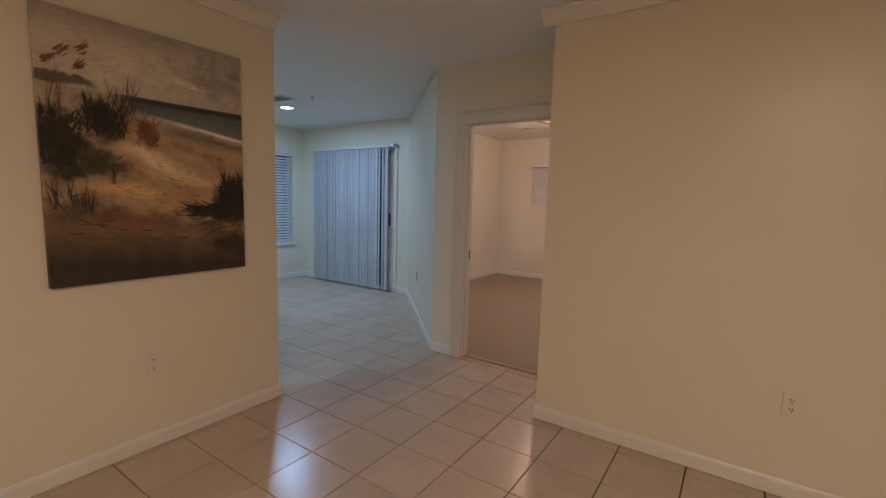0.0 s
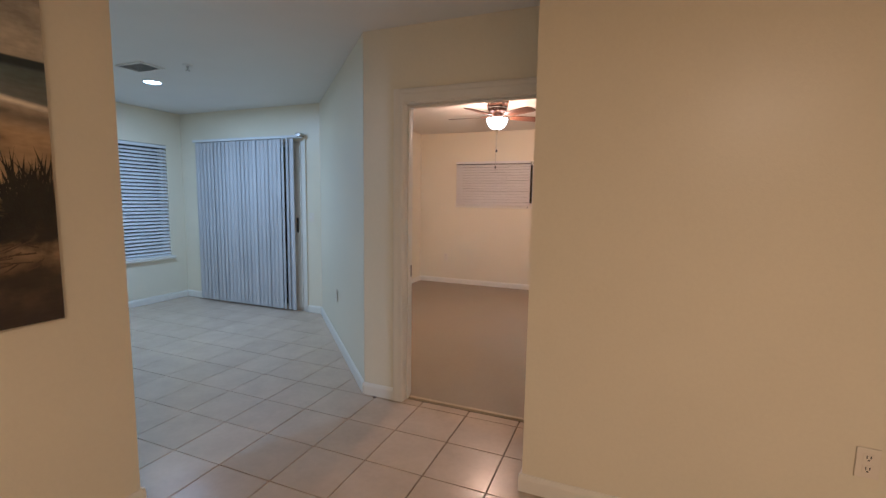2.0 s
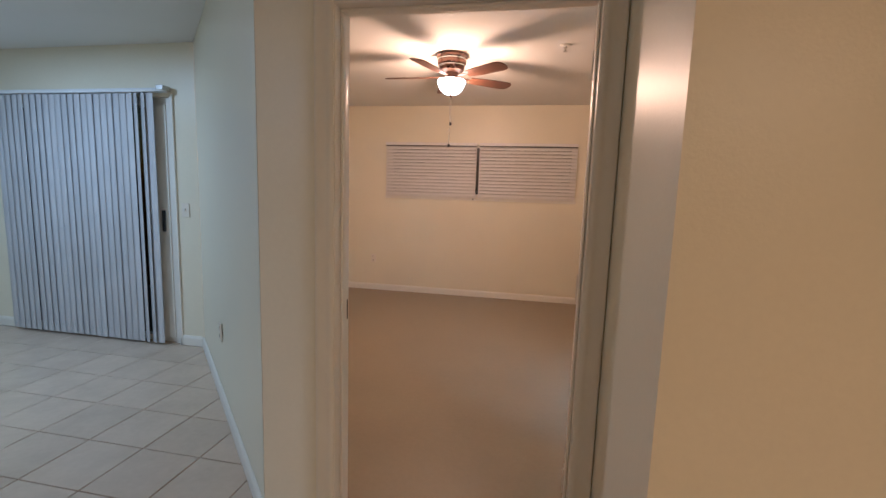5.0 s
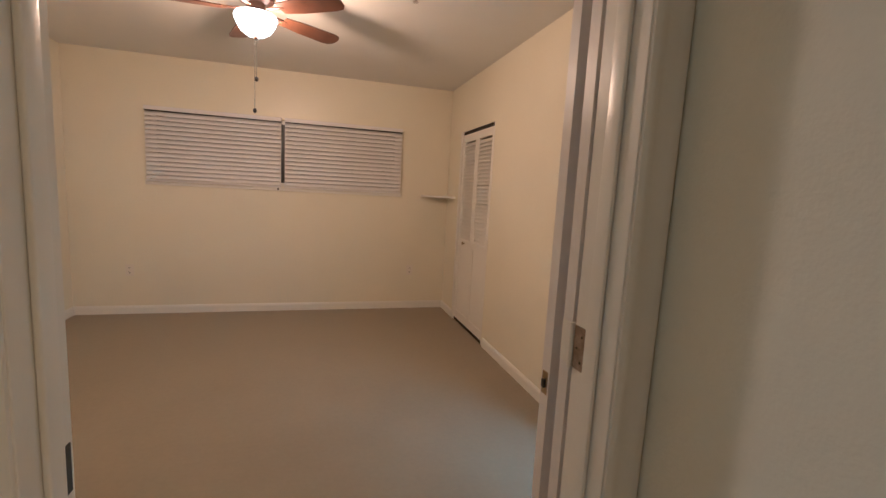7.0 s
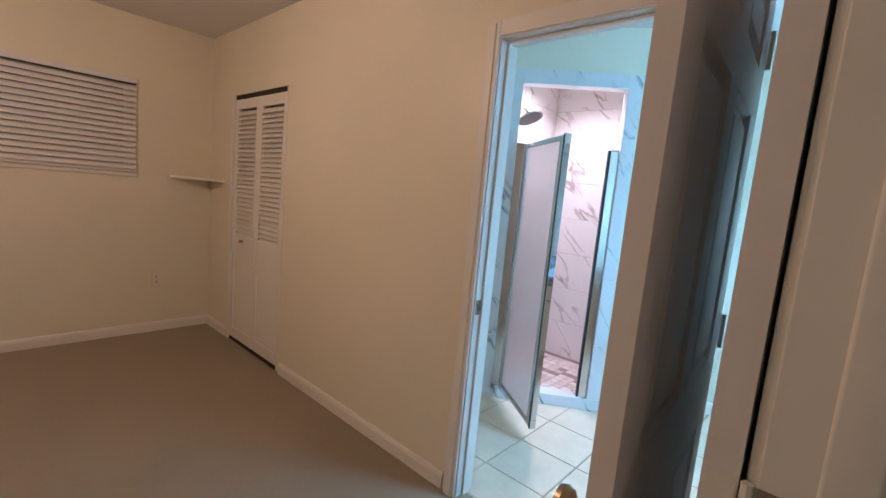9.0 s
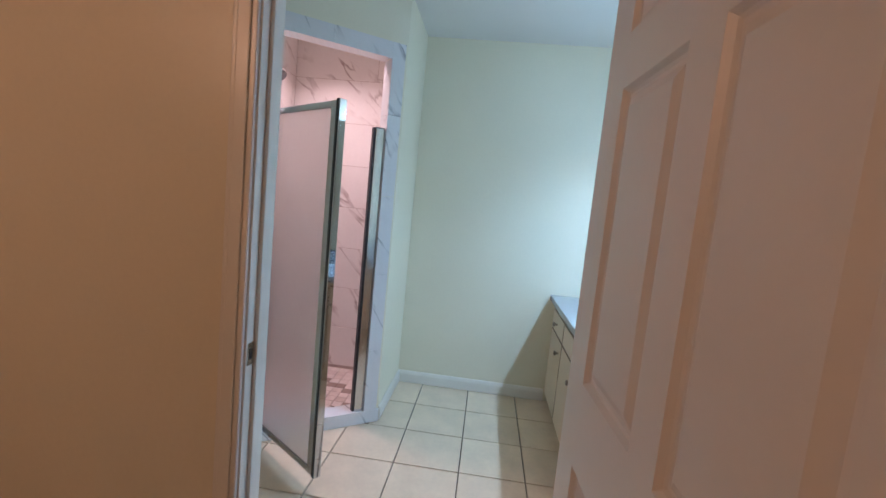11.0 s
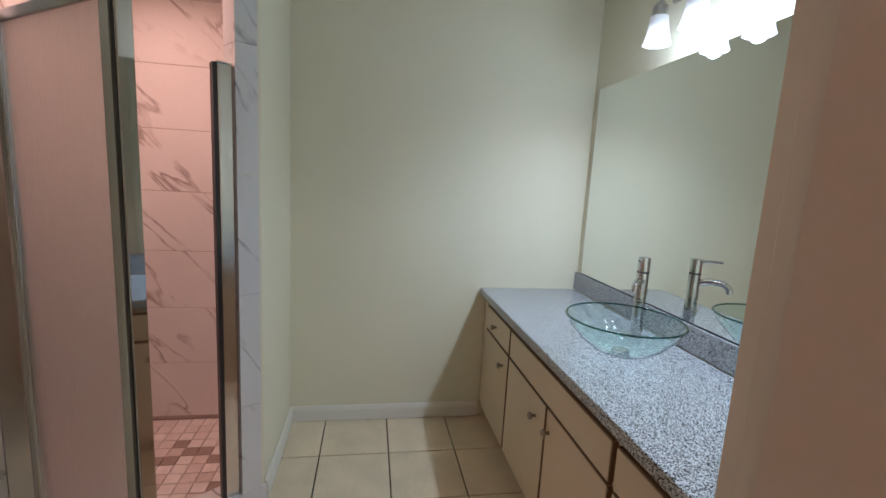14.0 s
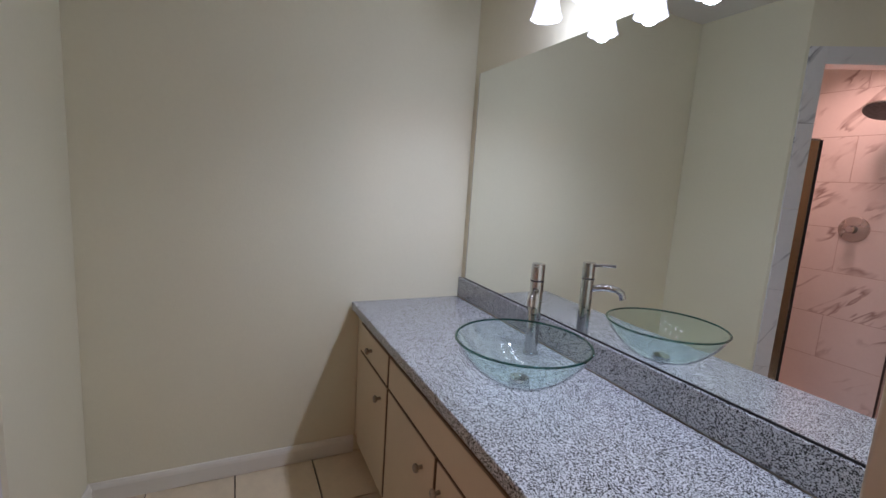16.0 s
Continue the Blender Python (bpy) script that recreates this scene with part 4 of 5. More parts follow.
    lay((0.016, 0.015, 0.012), spot(0.76, 0.285, 0.16, 0.040, 0.7, 0.92, 0.05))
    lay((0.022, 0.018, 0.012), spot(0.93, 0.13, 0.16, 0.075, 0.8, 0.9))
    # brush marks lighten and darken the washes
    hue = nt.nodes.new("ShaderNodeVectorMath")
    hue.operation = "SCALE"
    nt.links.new(state[-1], hue.inputs[0])
    link(calc("ADD", 1.28, calc("ADD", calc("MULTIPLY", brush, 0.75), calc("MULTIPLY", rough_n, 1.0))), hue.inputs["Scale"])
    nt.links.new(hue.outputs["Vector"], bsdf.inputs["Base Color"])
    bmp = nt.nodes.new("ShaderNodeBump")
    bmp.inputs["Strength"].default_value, bmp.inputs["Distance"].default_value = 0.35, 0.002
    nt.links.new(brush, bmp.inputs["Height"])
    nt.links.new(bmp.outputs["Normal"], bsdf.inputs["Normal"])
    return m


part("canvas", box(0, -0.030, 0, PW, -0.002, PH, 0.002), painted_canvas(), painting)
OCHRE_P = material("painted_ochre", (0.40, 0.27, 0.11), 0.5, vary=0.4, scale=20, bump=0.04)
OLIVE_P = material("painted_olive", (0.075, 0.07, 0.026), 0.5, vary=0.5, scale=18, bump=0.04)
UMBER_P = material("painted_umber", (0.085, 0.052, 0.030), 0.5, vary=0.5, scale=18, bump=0.04)
# dune grass, from the bank behind to the twigs in front
strokes("grass_bank", 150, (0.0, 0.44, 0.16, 0.62), GRASS_P, 0.085, (4, 24), 0.0030, 0.0308)
strokes("grass_clump", 130, (0.18, 0.56, 0.35, 0.66), GRASS_P, 0.11, (0, 26), 0.0026, 0.0308)
strokes("grass_tips", 46, (0.26, 0.64, 0.40, 0.72), UMBER_P, 0.13, (-8, 16), 0.0011, 0.0312)
strokes("olive_tuft", 90, (0.14, 0.42, 0.30, 0.50), OLIVE_P, 0.055, (-6, 26), 0.0024, 0.0312)
strokes("twig_clump", 34, (0.02, 0.26, 0.20, 0.34), GRASS_P, 0.12, (2, 20), 0.0016, 0.0312)
strokes("twig_post", 3, (0.275, 0.385, 0.29, 0.39), GRASS_P, 0.12, (-2, 3), 0.0022, 0.0312)
strokes("corner_grass", 150, (0.84, 0.27, 0.99, 0.40), GRASS_P, 0.12, (2, 20), 0.0028, 0.0308)
strokes("corner_shadow", 90, (0.68, 0.25, 0.92, 0.32), GRASS_P, 0.10, (84, 14), 0.0026, 0.0308)
strokes("corner_fringe", 40, (0.74, 0.16, 0.95, 0.24), UMBER_P, 0.09, (112, 14), 0.0022, 0.0312)
strokes("rust_bush", 80, (0.41, 0.54, 0.50, 0.63), RUST_P, 0.055, (-2, 30), 0.0028, 0.0312)
strokes("rust_fringe", 30, (0.30, 0.62, 0.44, 0.68), RUST_P, 0.08, (-4, 22), 0.0013, 0.0314)
# footprints, sand ridges and highlights
strokes("sand_dab", 90, (0.30, 0.30, 0.72, 0.42), OCHRE_P, 0.060, (82, 14), 0.0030, 0.0306)
strokes("sand_ridge", 20, (0.50, 0.30, 0.86, 0.55), UMBER_P, 0.045, (76, 8), 0.0012, 0.0307)
strokes("ground_dab", 22, (0.12, 0.12, 0.70, 0.26), UMBER_P, 0.080, (84, 10), 0.0030, 0.0306)
# sea oats: stems with drooping plumes
strokes("oat_stem", 14, (0.02, 0.60, 0.09, 0.68), RUST_P, 0.22, (-10, 6), 0.0012, 0.0314)
for plume_x, plume_z in ((0.07, 0.83), (0.13, 0.79), (0.15, 0.85), (0.02, 0.79)):
    strokes("oat_plume", 16, (plume_x, plume_z, plume_x + 0.035, plume_z + 0.025), RUST_P, 0.06, (-46, 10), 0.0024, 0.0316)

# ---- bathroom vanity ----
VX0, VX1, VF, VTOP = 0.114, 2.052, 3.572, 0.755


def cabinet_front(parent, name, x0, x1, z0, z1, knob=None):
    front = part(name, box(x0, VF, z0, x1, VF + 0.018, z1, 0.002), LAMINATE, parent)
    part("edge_strip", box(x0 + 0.002, VF - 0.0005, z1, x1 - 0.002, VF + 0.016, z1 + 0.006), CABEDGE, front, "dark bare wood edge")
    part("edge_strip", box(x0 - 0.006, VF - 0.0005, z0 + 0.002, x0, VF + 0.016, z1), CABEDGE, front, "dark bare wood edge")
    if knob:
        k = part("knob", lathe([(0.0, 0.0), (0.007, 0.0), (0.006, 0.012), (0.014, 0.018), (0.015, 0.024), (0.010, 0.029), (0.0, 0.03)], 16), WORN, front, "round dark nickel knob", True)
        k.matrix_local = pose(knob[0], VF + 0.018, knob[1], -90, 0, 0)


def cabinet(x0, x1, label, fronts):
    c = thing("vanity_cabinet", ((x0 + x1) / 2, 3.3, 0), label, "cabinet", "bathroom vanity cabinets")
    off = Vector(((x0 + x1) / 2, 3.3, 0))
    body = box(x0 + 0.002, 3.034, 0.10, x1 - 0.002, VF - 0.002, VTOP - 0.001, 0.001)
    part("body", body, LAMINATE, c)
    part("toe_kick", box(x0 + 0.002, 3.034, 0.003, x1 - 0.002, VF - 0.07, 0.0995), LAMINATE, c)
    for f in fronts:
        cabinet_front(c, *f)
    for ob in c.children:
        ob.location = ob.location - off
    return c


cabinet(1.518, VX1, "almond laminate vanity cabinet with one drawer and door", [("drawer_front", 1.53, 1.93, 0.602, 0.722, (1.745, 0.660)), ("door", 1.53, 1.93, 0.125, 0.588, (1.60, 0.515))])
cabinet(0.622, 1.514, "almond laminate sink cabinet with two doors", [("false_front", 0.640, 1.508, 0.602, 0.722), ("door", 1.072, 1.508, 0.125, 0.588, (1.155, 0.505)), ("door", 0.640, 1.052, 0.125, 0.588, (1.022, 0.512))])
cabinet(VX0, 0.618, "almond laminate vanity cabinet by the doorway", [("drawer_front", 0.16, 0.612, 0.602, 0.722, (0.39, 0.660)), ("door", 0.16, 0.612, 0.125, 0.588, (0.55, 0.515))])

tagged(finish("countertop", box(VX0, 3.032, VTOP + 0.001, VX1, 3.607, 0.796, 0.005), GRANITE), "speckled grey granite vanity countertop with a square edge", "countertop")
tagged(finish("backsplash", box(VX0, 3.0125, 0.7975, VX1, 3.031, 0.900, 0.002), GRANITE), "speckled grey granite backsplash below the mirror", "backsplash")
mirror = thing("wall_mirror", (1.1, 3.0125, 0.907), "large frameless wall mirror above the granite backsplash", "mirror")
part("glass", box(-0.78, 0.002, 0.0, 0.895, 0.008, 1.033), MIRROR, mirror)
part("edge", box(0.895, 0.001, 0.0, 0.899, 0.0085, 1.033), NICKEL, mirror)
part("edge", box(-0.78, 0.001, -0.006, 0.899, 0.010, -0.0005), BLACK, mirror, "dark lower mirror channel")

bowl = thing("vessel_sink", (1.038, 3.335, 0.797), "clear aqua glass vessel sink bowl on the granite counter", "sink")
outer = [(0.030, 0.010), (0.07, 0.014), (0.115, 0.034), (0.155, 0.068), (0.185, 0.105), (0.205, 0.140)]
inner = [(0.2005, 0.140), (0.1805, 0.1065), (0.1505, 0.071), (0.111, 0.0385), (0.068, 0.019), (0.030, 0.015)]
part("bowl", lathe(outer + inner, 56, True), BOWLGLASS, bowl, "", True).visible_shadow = False
part("rim", lathe([(0.1992, 0.1403), (0.2052, 0.1403), (0.2068, 0.1425), (0.2052, 0.1452), (0.2022, 0.1462), (0.1990, 0.1448), (0.1980, 0.1425)], 56, True), RIMGLASS, bowl, "green-tinted polished rim", True)
part("drain", lathe([(0.0, 0.0), (0.032, 0.0), (0.034, 0.008), (0.029, 0.0255), (0.0, 0.0265)], 24), CHROME, bowl, "chrome drain", True)

faucet = thing("faucet", (1.245, 3.14, 0.797), "tall single-lever chrome vessel faucet on the counter", "faucet", turn=135)
part("body", lathe([(0.0, 0.0), (0.028, 0.0), (0.028, 0.006), (0.0235, 0.008), (0.0235, 0.33), (0.022, 0.334), (0.0, 0.334)], 28), CHROME, faucet, "", True)
part("spout", tube([(0.015, 0, 0.235), (0.06, 0, 0.245), (0.105, 0, 0.243), (0.125, 0, 0.230), (0.132, 0, 0.208)], 0.013, 14), CHROME, faucet, "", True)
part("collar", lathe([(0.0236, 0.270), (0.0245, 0.271), (0.0245, 0.275), (0.0236, 0.276)], 28, True), BLACK, faucet)
part("lever", tube([(0.0, 0, 0.322), (0.05, 0, 0.328), (0.095, 0, 0.330)], 0.0055, 10), CHROME, faucet, "", True)

# vanity light: bar with four flared shades
light = thing("vanity_light", (1.01, 3.0125, 2.16), "nickel vanity light with four lit frosted flared shades", "wall light")
part("back_plate", box(-0.09, 0.0, -0.06, 0.09, 0.02, 0.06, 0.006), NICKEL, light)
part("bar", tube([(-0.36, 0.05, 0.0), (0.36, 0.05, 0.0)], 0.012, 12), NICKEL, light, "", True)
part("stem", tube([(0.0, 0.015, 0.0), (0.0, 0.05, 0.0)], 0.012, 10), NICKEL, light, "", True)
for dx in (0.315, 0.105, -0.105, -0.315):
    arm = part("arm", tube([(dx, 0.05, 0.0), (dx, 0.09, 0.03), (dx, 0.125, 0.03), (dx, 0.138, 0.0), (dx, 0.138, -0.03)], 0.006, 10), NICKEL, light, "", True)
    part("socket", lathe([(0.0, -0.028), (0.012, -0.028), (0.028, -0.045), (0.034, -0.085), (0.030, -0.088), (0.0, -0.088)], 20), NICKEL, light, "", True).location = (dx, 0.138, 0)
    flutes = lathe([(0.0378, -0.128), (0.041, -0.147), (0.045, -0.165), (0.053, -0.188), (0.050, -0.188), (0.042, -0.164), (0.038, -0.147), (0.0348, -0.128)], 48, True)
    for vert in flutes.verts:
        swell = 1 + 0.03 * math.cos(8 * math.atan2(vert.co.y, vert.co.x)) * min(1.0, (-vert.co.z - 0.08) / 0.06)
        vert.co.x, vert.co.y = vert.co.x * swell, vert.co.y * swell
    sh = part("shade", flutes, SHADE_GLOW, light, "glowing fluted frosted glass shade", True)
    sh.location = (dx, 0.138, 0)
    sh.visible_shadow = False
    part("shade_neck", lathe([(0.033, -0.080), (0.034, -0.095), (0.0376, -0.1275), (0.035, -0.1275), (0.031, -0.095), (0.030, -0.082)], 32, True), SHADE_GLOW, light, "frosted glass shade neck", True).location = (dx, 0.138, 0)

# ---- shower ----
def shower_prism(s0, s1, d0, d1, z0, z1):
    return prism([shower_at(s0, d0), shower_at(s0, d1), shower_at(s1, d1), shower_at(s1, d0)], z0, z1)


surround = tagged(new("shower_surround"), kind="structure")
zs = (0.0, 0.46, 0.92, 1.38, 1.84, 2.235)
for s0, s1, d0 in ((0.016, 0.095, -0.014), (0.755, 0.87, -0.014)):
    for z0, z1 in zip(zs, zs[1:]):
        part("marble_trim", shower_prism(s0, s1, d0, -0.001, z0 + 0.001, z1 - 0.001), MARBLE, surround)
for s0, s1 in ((0.096, 0.425), (0.426, 0.754)):
    part("marble_trim", shower_prism(s0, s1, -0.014, -0.001, 2.145, 2.234), MARBLE, surround)
    part("marble_trim", shower_prism(s0, s1, -0.0005, 0.10, 2.150, 2.188), MARBLE, surround)
for s0, s1 in ((0.080, 0.094), (0.766, 0.779)):
    for z0, z1 in zip(zs[:-1], zs[1:-1] + (2.148,)):
        part("marble_trim", shower_prism(s0, s1, -0.0005, 0.10, z0 + 0.08 if z0 == 0 else z0, z1 - 0.002), MARBLE, surround)
for s0, s1 in ((0.0, 0.434), (0.436, 0.87)):
    part("curb_stone", shower_prism(s0, s1, -0.016, 0.10, 0.001, 0.078), MARBLE, surround)
part("bare_wall_plug", shower_prism(0.0, 0.079, 0.0, 0.10, 0.08, 2.189), BATH_PAINT, surround)

# wall tiles inside the shower
TW, TH = 1.22, 0.303


def tile_wall(name, start, along, length):
    """Courses of large marble tiles on the shower side of a wall, joints staggered."""
    holder = tagged(new(name), kind="structure")
    ang = math.degrees(math.atan2(along[1], along[0]))
    z, row = 0.06, 0
    while z < 2.45:
        h = min(TH, 2.50 - z)
        at = -TW / 2 if row % 2 else -0.12
        while at < length:
            a, b = max(at, 0.0), min(at + TW, length)
            if b - a > 0.02:
                t = part("wall_tile", box(a + 0.0015, -0.009, z + 0.0015, b - 0.0015, 0.0, z + h - 0.0015, 0.0012, segments=1), PMARBLE, holder)
                t.matrix_local = pose(start[0], start[1], 0, 0, 0, ang)
            at += TW
        z, row = z + TH, row + 1
    part("tile_backing", box(0.0, -0.007, 0.04, length, 0.0005, 2.51), GROUT_PALE, holder).matrix_local = pose(start[0], start[1], 0, 0, 0, ang)
    return holder


GROUT_PALE = material("pale_grout", (0.50, 0.40, 0.36), 0.8, vary=0.1, bump=0)
tile_wall("tiled_wall_north", (0.912, 5.618), (1, 0), 1.14)
tile_wall("tiled_wall_east", (2.053, 5.608), (0, -1), 0.842)
tile_wall("tiled_wall_south", (2.043, 4.767), (-1, 0), 0.54)
tile_wall("tiled_wall_west", (0.912, 5.49), (0, 1), 0.12)

# mosaic floor
MOSAIC_P = []
for k, c in enumerate(((0.70, 0.60, 0.55), (0.63, 0.52, 0.47), (0.77, 0.69, 0.64), (0.34, 0.25, 0.21))):
    MOSAIC_P.append(material("mosaic_stone_%d" % k, c, 0.45, vary=0.12, scale=20, bump=0.01))
verts, faces, slots = [], [], []
pitch = 0.066
for i in range(19):
    for j in range(14):
        x, y = 0.915 + i * pitch, 4.775 + j * pitch
        rel = Vector((x, y)) - SHOWER_A
        if rel.dot(SHOWER_N) < 0.11 or x + pitch > 2.05 or y + pitch > 5.615:
            continue
        b = len(verts)
        for inset, z in ((0.0015, 0.034), (0.0015, 0.041), (0.003, 0.0425)):
            verts += [(x + inset, y + inset, z), (x + pitch - inset, y + inset, z), (x + pitch - inset, y + pitch - inset, z), (x + inset, y + pitch - inset, z)]
        for r in (0, 4):
            for q in range(4):
                faces.append((b + r + q, b + r + (q + 1) % 4, b + r + 4 + (q + 1) % 4, b + r + 4 + q))
        faces.append((b + 8, b + 9, b + 10, b + 11))
        slots += [random.choices(range(4), (5, 2, 6, 1.6))[0]] * 9
me = bpy.data.meshes.new("shower_mosaic")
me.from_pydata(verts, [], faces)
for m in MOSAIC_P:
    me.materials.append(m)
me.polygons.foreach_set("material_index", slots)
tagged(new("shower_mosaic", me), kind="stuff", label="small pinkish stone mosaic squares on the shower floor", category="mosaic floor")

# shower posts and swinging door
for s, nm in ((0.128, "strike"), (0.735, "hinge")):
    post = thing("shower_" + nm + "_post", (*shower_at(s, 0.02), 0.079), "polished chrome shower " + nm + " post beside the marble trim", "shower post")
    ang = math.degrees(math.atan2(SHOWER_DIR.y, SHOWER_DIR.x))
    post.rotation_euler = (0, 0, radians(ang))
    reach = -0.030 if nm == "strike" else -0.038
    part("channel", box(reach, -0.016, 0.0, 0.022, 0.016, 1.68, 0.004), SATIN, post)
    part("seal", box(0.022 if nm == "strike" else reach - 0.006, -0.014, 0.0, 0.036 if nm == "strike" else reach, 0.016, 1.68), BLACK, post, "black rubber seal")
    part("cap", box(reach - 0.001, -0.017, 1.68, 0.024, 0.017, 1.686, 0.002), NICKEL, post)
hx, hy = shower_at(0.688, -0.005)
door_ang = math.degrees(math.atan2(4.777 - hy, 0.70 - hx))
sdoor = thing("shower_door", (hx, hy, 0.09), "open chrome-framed shower door with rippled obscure glass", "shower door", turn=door_ang)
SW, SH = 0.548, 1.67
for b in ((0.0, -0.012, 0.0, 0.032, 0.012, SH), (SW - 0.038, -0.014, 0.0, SW, 0.014, SH)):
    part("stile", box(*b, bevel=0.004), SATIN, sdoor)
for b in ((0.032, -0.011, 0.0, SW - 0.038, 0.011, 0.03), (0.032, -0.011, SH - 0.03, SW - 0.038, 0.011, SH)):
    part("rail", box(*b, bevel=0.004), SATIN, sdoor)
part("pane", box(0.030, -0.003, 0.028, SW - 0.036, 0.003, SH - 0.028), RAIN, sdoor, "rippled obscure glass")
part("edge_channel", box(SW + 0.0005, -0.016, -0.004, SW + 0.016, 0.020, SH + 0.006, 0.005, segments=3), DARK_REFLECTION, sdoor, "chrome edge channel coloured dark like its reflections", True)
part("magnet_strip", box(SW + 0.0162, -0.0165, 0.0, SW + 0.0225, 0.0195, SH), BLACK, sdoor, "black magnetic strip")
part("edge_lip", box(SW + 0.0227, -0.016, 0.0, SW + 0.029, 0.018, SH + 0.003, 0.002), CHROME, sdoor)

FACE = material("nozzle_rubber", (0.09, 0.085, 0.085), 0.4, vary=0.5, scale=60, fine=160, bump=0.04, bump_scale=160)
shead = thing("overhead_shower", (1.36, 5.608, 2.06), "round chrome rain shower head on a wall arm", "shower head")
part("flange", lathe([(0.0, 0.0), (0.028, 0.0), (0.022, 0.010), (0.0, 0.012)], 20), CHROME, shead, "", True).matrix_local = pose(0, 0, 0, 90, 0, 0)
part("arm", tube([(0, 0, 0), (0, -0.06, 0.012), (0, -0.12, 0.005), (0, -0.155, -0.035)], 0.009, 10), CHROME, shead, "", True)
part("head", lathe([(0.0, 0.0), (0.02, -0.002), (0.03, -0.015), (0.095, -0.024), (0.10, -0.031), (0.096, -0.036), (0.0, -0.036)], 32), NICKEL, shead, "", True).matrix_local = pose(0, -0.158, -0.035, -26, 0, 0)
part("nozzle_face", lathe([(0.0, -0.0362), (0.092, -0.0362), (0.092, -0.0385), (0.0, -0.039)], 32), FACE, shead, "dark rubber nozzle face", True).matrix_local = pose(0, -0.158, -0.035, -26, 0, 0)
valve = thing("shower_valve", (1.45, 5.608, 1.27), "round chrome shower valve with a lever handle", "shower valve")
part("escutcheon", lathe([(0.0, 0.0), (0.085, 0.0), (0.08, 0.008), (0.035, 0.016), (0.0, 0.016)], 32), NICKEL, valve, "", True).matrix_local = pose(0, 0, 0, 90, 0, 0)
part("handle", lathe([(0.0, 0.015), (0.028, 0.015), (0.026, 0.055), (0.020, 0.062), (0.0, 0.063)], 20), CHROME, valve, "", True).matrix_local = pose(0, 0, 0, 90, 0, 0)
part("lever", tube([(0, -0.05, 0), (0.045, -0.055, -0.03)], 0.006, 8), CHROME, valve)
strim = thing("recessed_downlight", (1.5, 5.2, H), "round recessed shower ceiling light", "ceiling light")
part("trim_ring", lathe([(0.07, 0.0), (0.09, 0.0), (0.088, -0.006), (0.07, -0.006)], 28, True), CEIL, strim, "", True)

# ---- floor tiles, last ----
def clip(poly, nx, ny, d):
    """The part of a convex outline where nx * x + ny * y <= d."""
    out = []
    for (x0, y0), (x1, y1) in zip(poly, poly[1:] + poly[:1]):
        a, b = nx * x0 + ny * y0 - d, nx * x1 + ny * y1 - d
        if a <= 0:
            out.append((x0, y0))
        if a * b < 0:
            f = a / (a - b)
            out.append((x0 + (x1 - x0) * f, y0 + (y1 - y0) * f))
    return out


def tile_faces(poly, verts, faces):
    n, b = len(poly), len(verts)
    cx, cy = sum(p[0] for p in poly) / n, sum(p[1] for p in poly) / n
    for shrink, z in ((0.0, -0.0115), (0.0, -0.0022), (0.0018, 0.0)):
        for x, y in poly:
            r = math.hypot(x - cx, y - cy) or 1
            verts.append((x - (x - cx) / r * shrink, y - (y - cy) / r * shrink, z))
    for r in (0, n):
        for i in range(n):
            faces.append((b + r + i, b + r + (i + 1) % n, b + r + n + (i + 1) % n, b + r + n + i))
    faces.append(tuple(b + 2 * n + i for i in range(n)))


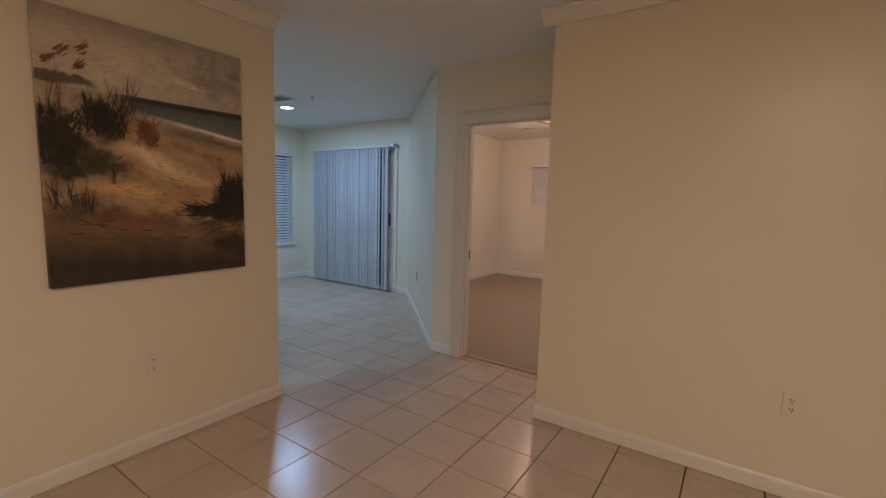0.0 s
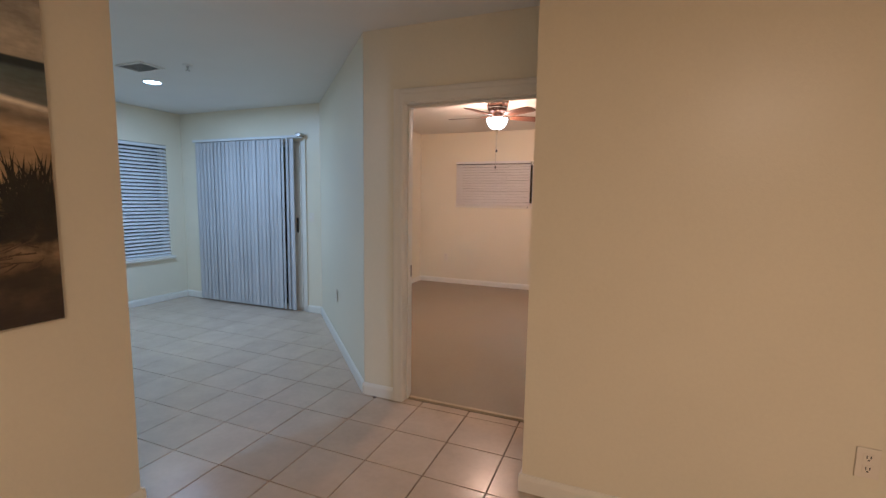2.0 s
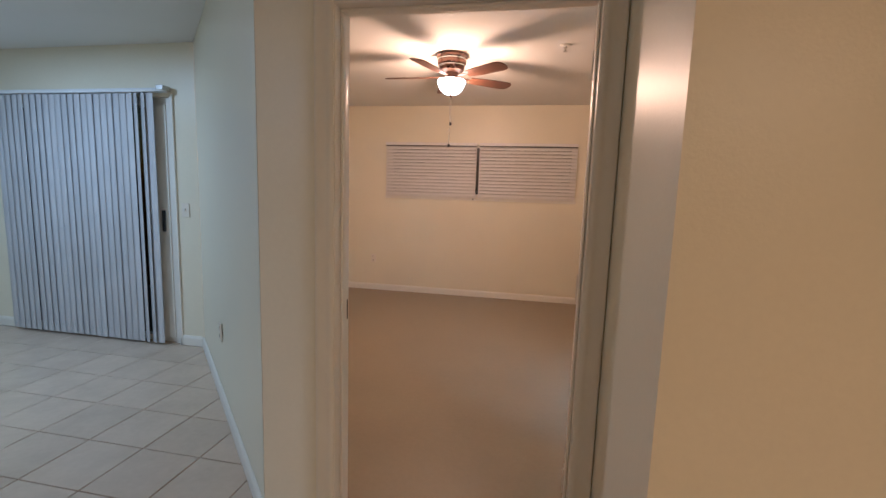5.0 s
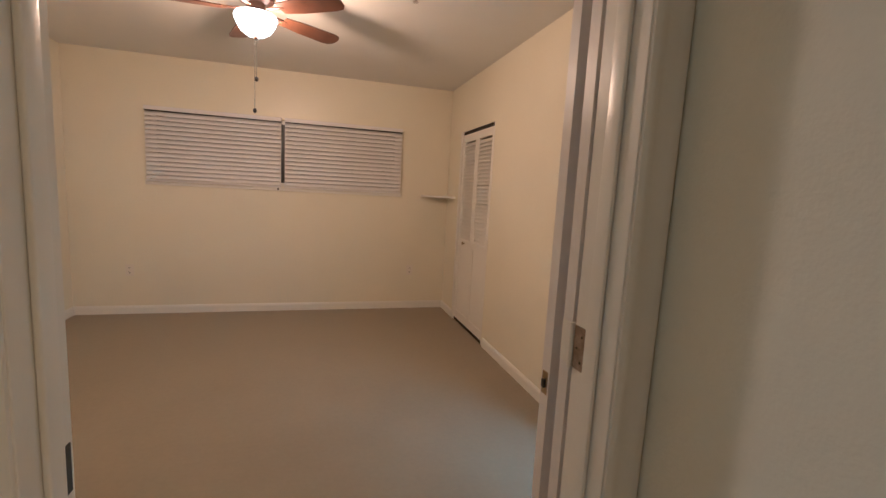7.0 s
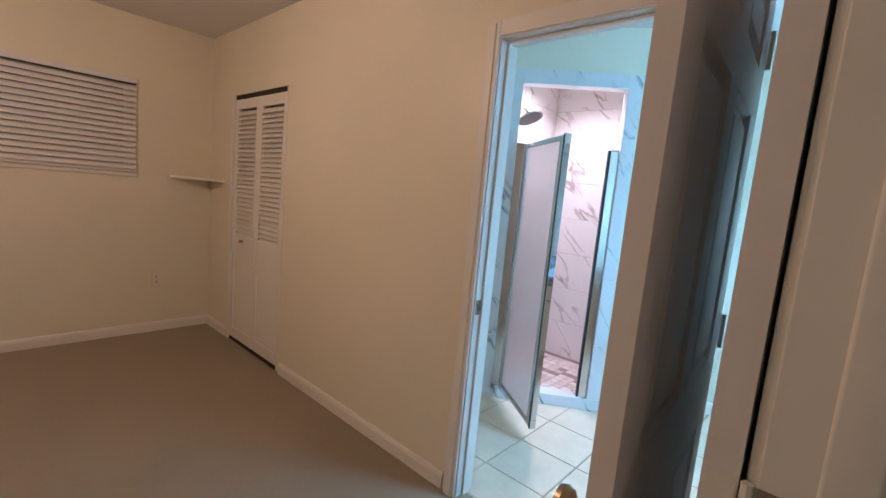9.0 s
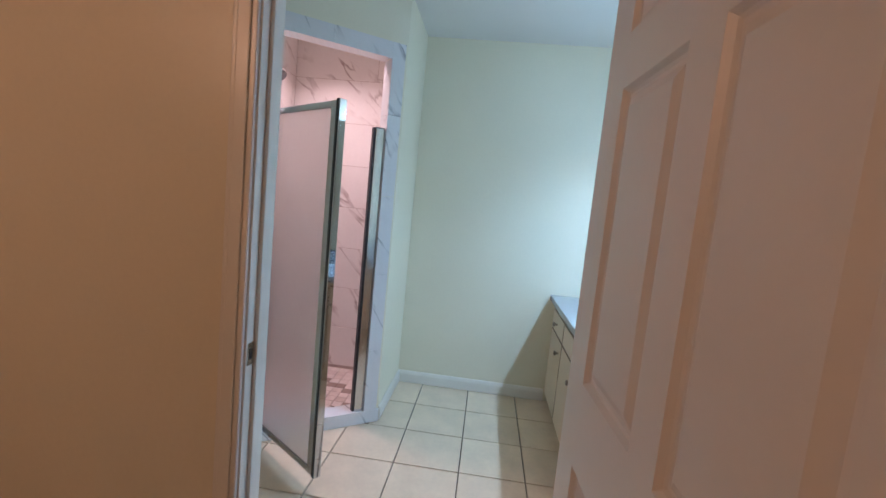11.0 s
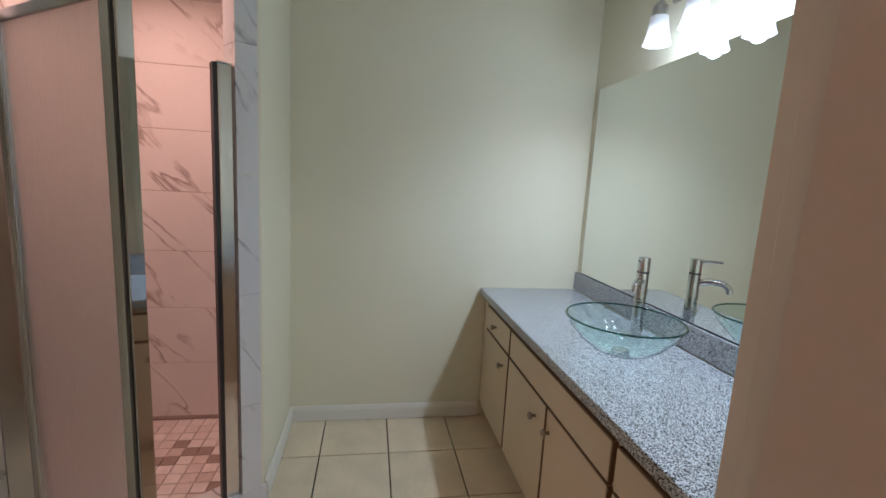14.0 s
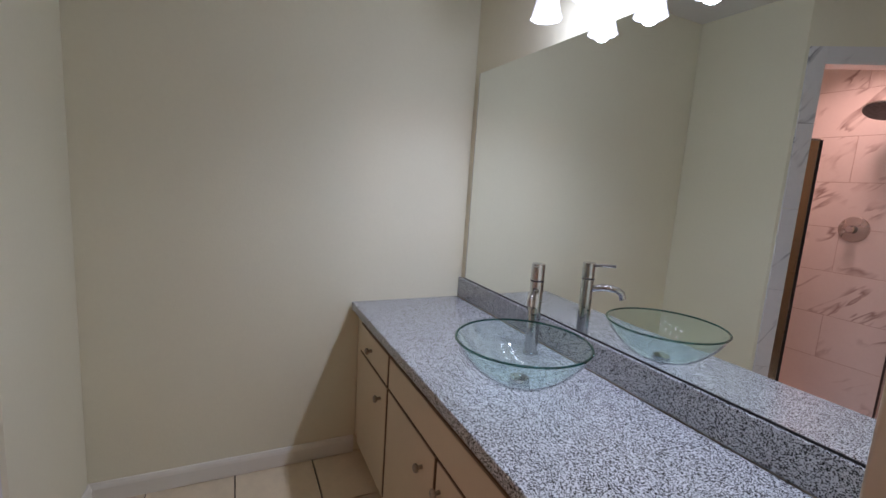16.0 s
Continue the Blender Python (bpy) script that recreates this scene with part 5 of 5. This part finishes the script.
def lay_tiles(name, x_line, y_line, pitch_t, joint, region, planes, mat, near, label):
    """Square tiles on a grid, cut at the walls; the near ones are objects of their own, the rest one joined sheet."""
    floor = tagged(new(name), kind="structure")
    x0, y0, x1, y1 = region
    i0, i1 = math.floor((x0 - x_line) / pitch_t), math.ceil((x1 - x_line) / pitch_t)
    j0, j1 = math.floor((y0 - y_line) / pitch_t), math.ceil((y1 - y_line) / pitch_t)
    shared, far_v, far_f, h = None, [], [], pitch_t / 2 - joint / 2
    for i in range(i0, i1):
        for j in range(j0, j1):
            cx, cy = x_line + (i + 0.5) * pitch_t, y_line + (j + 0.5) * pitch_t
            poly = [(cx - h, cy - h), (cx + h, cy - h), (cx + h, cy + h), (cx - h, cy + h)]
            whole = list(poly)
            for pl in ((1, 0, x1), (-1, 0, -x0), (0, 1, y1), (0, -1, -y0)):
                poly = clip(poly, *pl) if poly else poly
            for pl in planes(cx, cy):
                poly = clip(poly, *pl) if poly else poly
            if len(poly) < 3:
                continue
            tilt = random.uniform(-0.0004, 0.0004)
            if near(cx, cy):
                if poly == whole:
                    if shared is None:
                        v, f = [], []
                        tile_faces([(-h, -h), (h, -h), (h, h), (-h, h)], v, f)
                        shared = bpy.data.meshes.new("floor_tile")
                        shared.from_pydata(v, [], f)
                        shared.materials.append(mat)
                    ob = new("floor_tile", shared)
                    ob.location = (cx, cy, tilt)
                else:
                    v, f = [], []
                    tile_faces(poly, v, f)
                    me_t = bpy.data.meshes.new("floor_tile")
                    me_t.from_pydata(v, [], f)
                    me_t.materials.append(mat)
                    ob = new("floor_tile", me_t)
                    ob.location = (0, 0, tilt)
                ob.parent = floor
            else:
                tile_faces(poly, far_v, far_f)
    if far_v:
        me_f = bpy.data.meshes.new(name + "_rest")
        me_f.from_pydata(far_v, [], far_f)
        me_f.materials.append(mat)
        tagged(new("floor_tiles", me_f), label, "floor tiles", kind="stuff")
    return floor


def hall_planes(cx, cy):
    if cx > -0.8:
        return [(0, 1, 2.95)]
    if cx < -2.1:
        return [(0, 1, 5.26), (1, 1, 1.42)]
    return [(0, 1, 3.562)]


lay_tiles("floor_hall", -1.364, 2.120, 0.3420, 0.006, (-6.15, -3.0, 3.6, 5.26), hall_planes, TILE,
          lambda x, y: -4.6 < x < 0.9 and 0.3 < y < 5.3, "beige square ceramic floor tiles with dark grout")
lay_tiles("floor_bathroom", 1.716, 3.778, 0.3455, 0.006, (0.07, 3.02, 2.055, 5.40), lambda cx, cy: [] if cy < 4.4 else [(0, 1, 4.70)] if cx > 1.45 else [(0.811, 0.585, 0.811 * 1.43 + 0.585 * 4.665 + 0.02)], BTILE,
          lambda x, y: True, "cream square ceramic floor tiles")
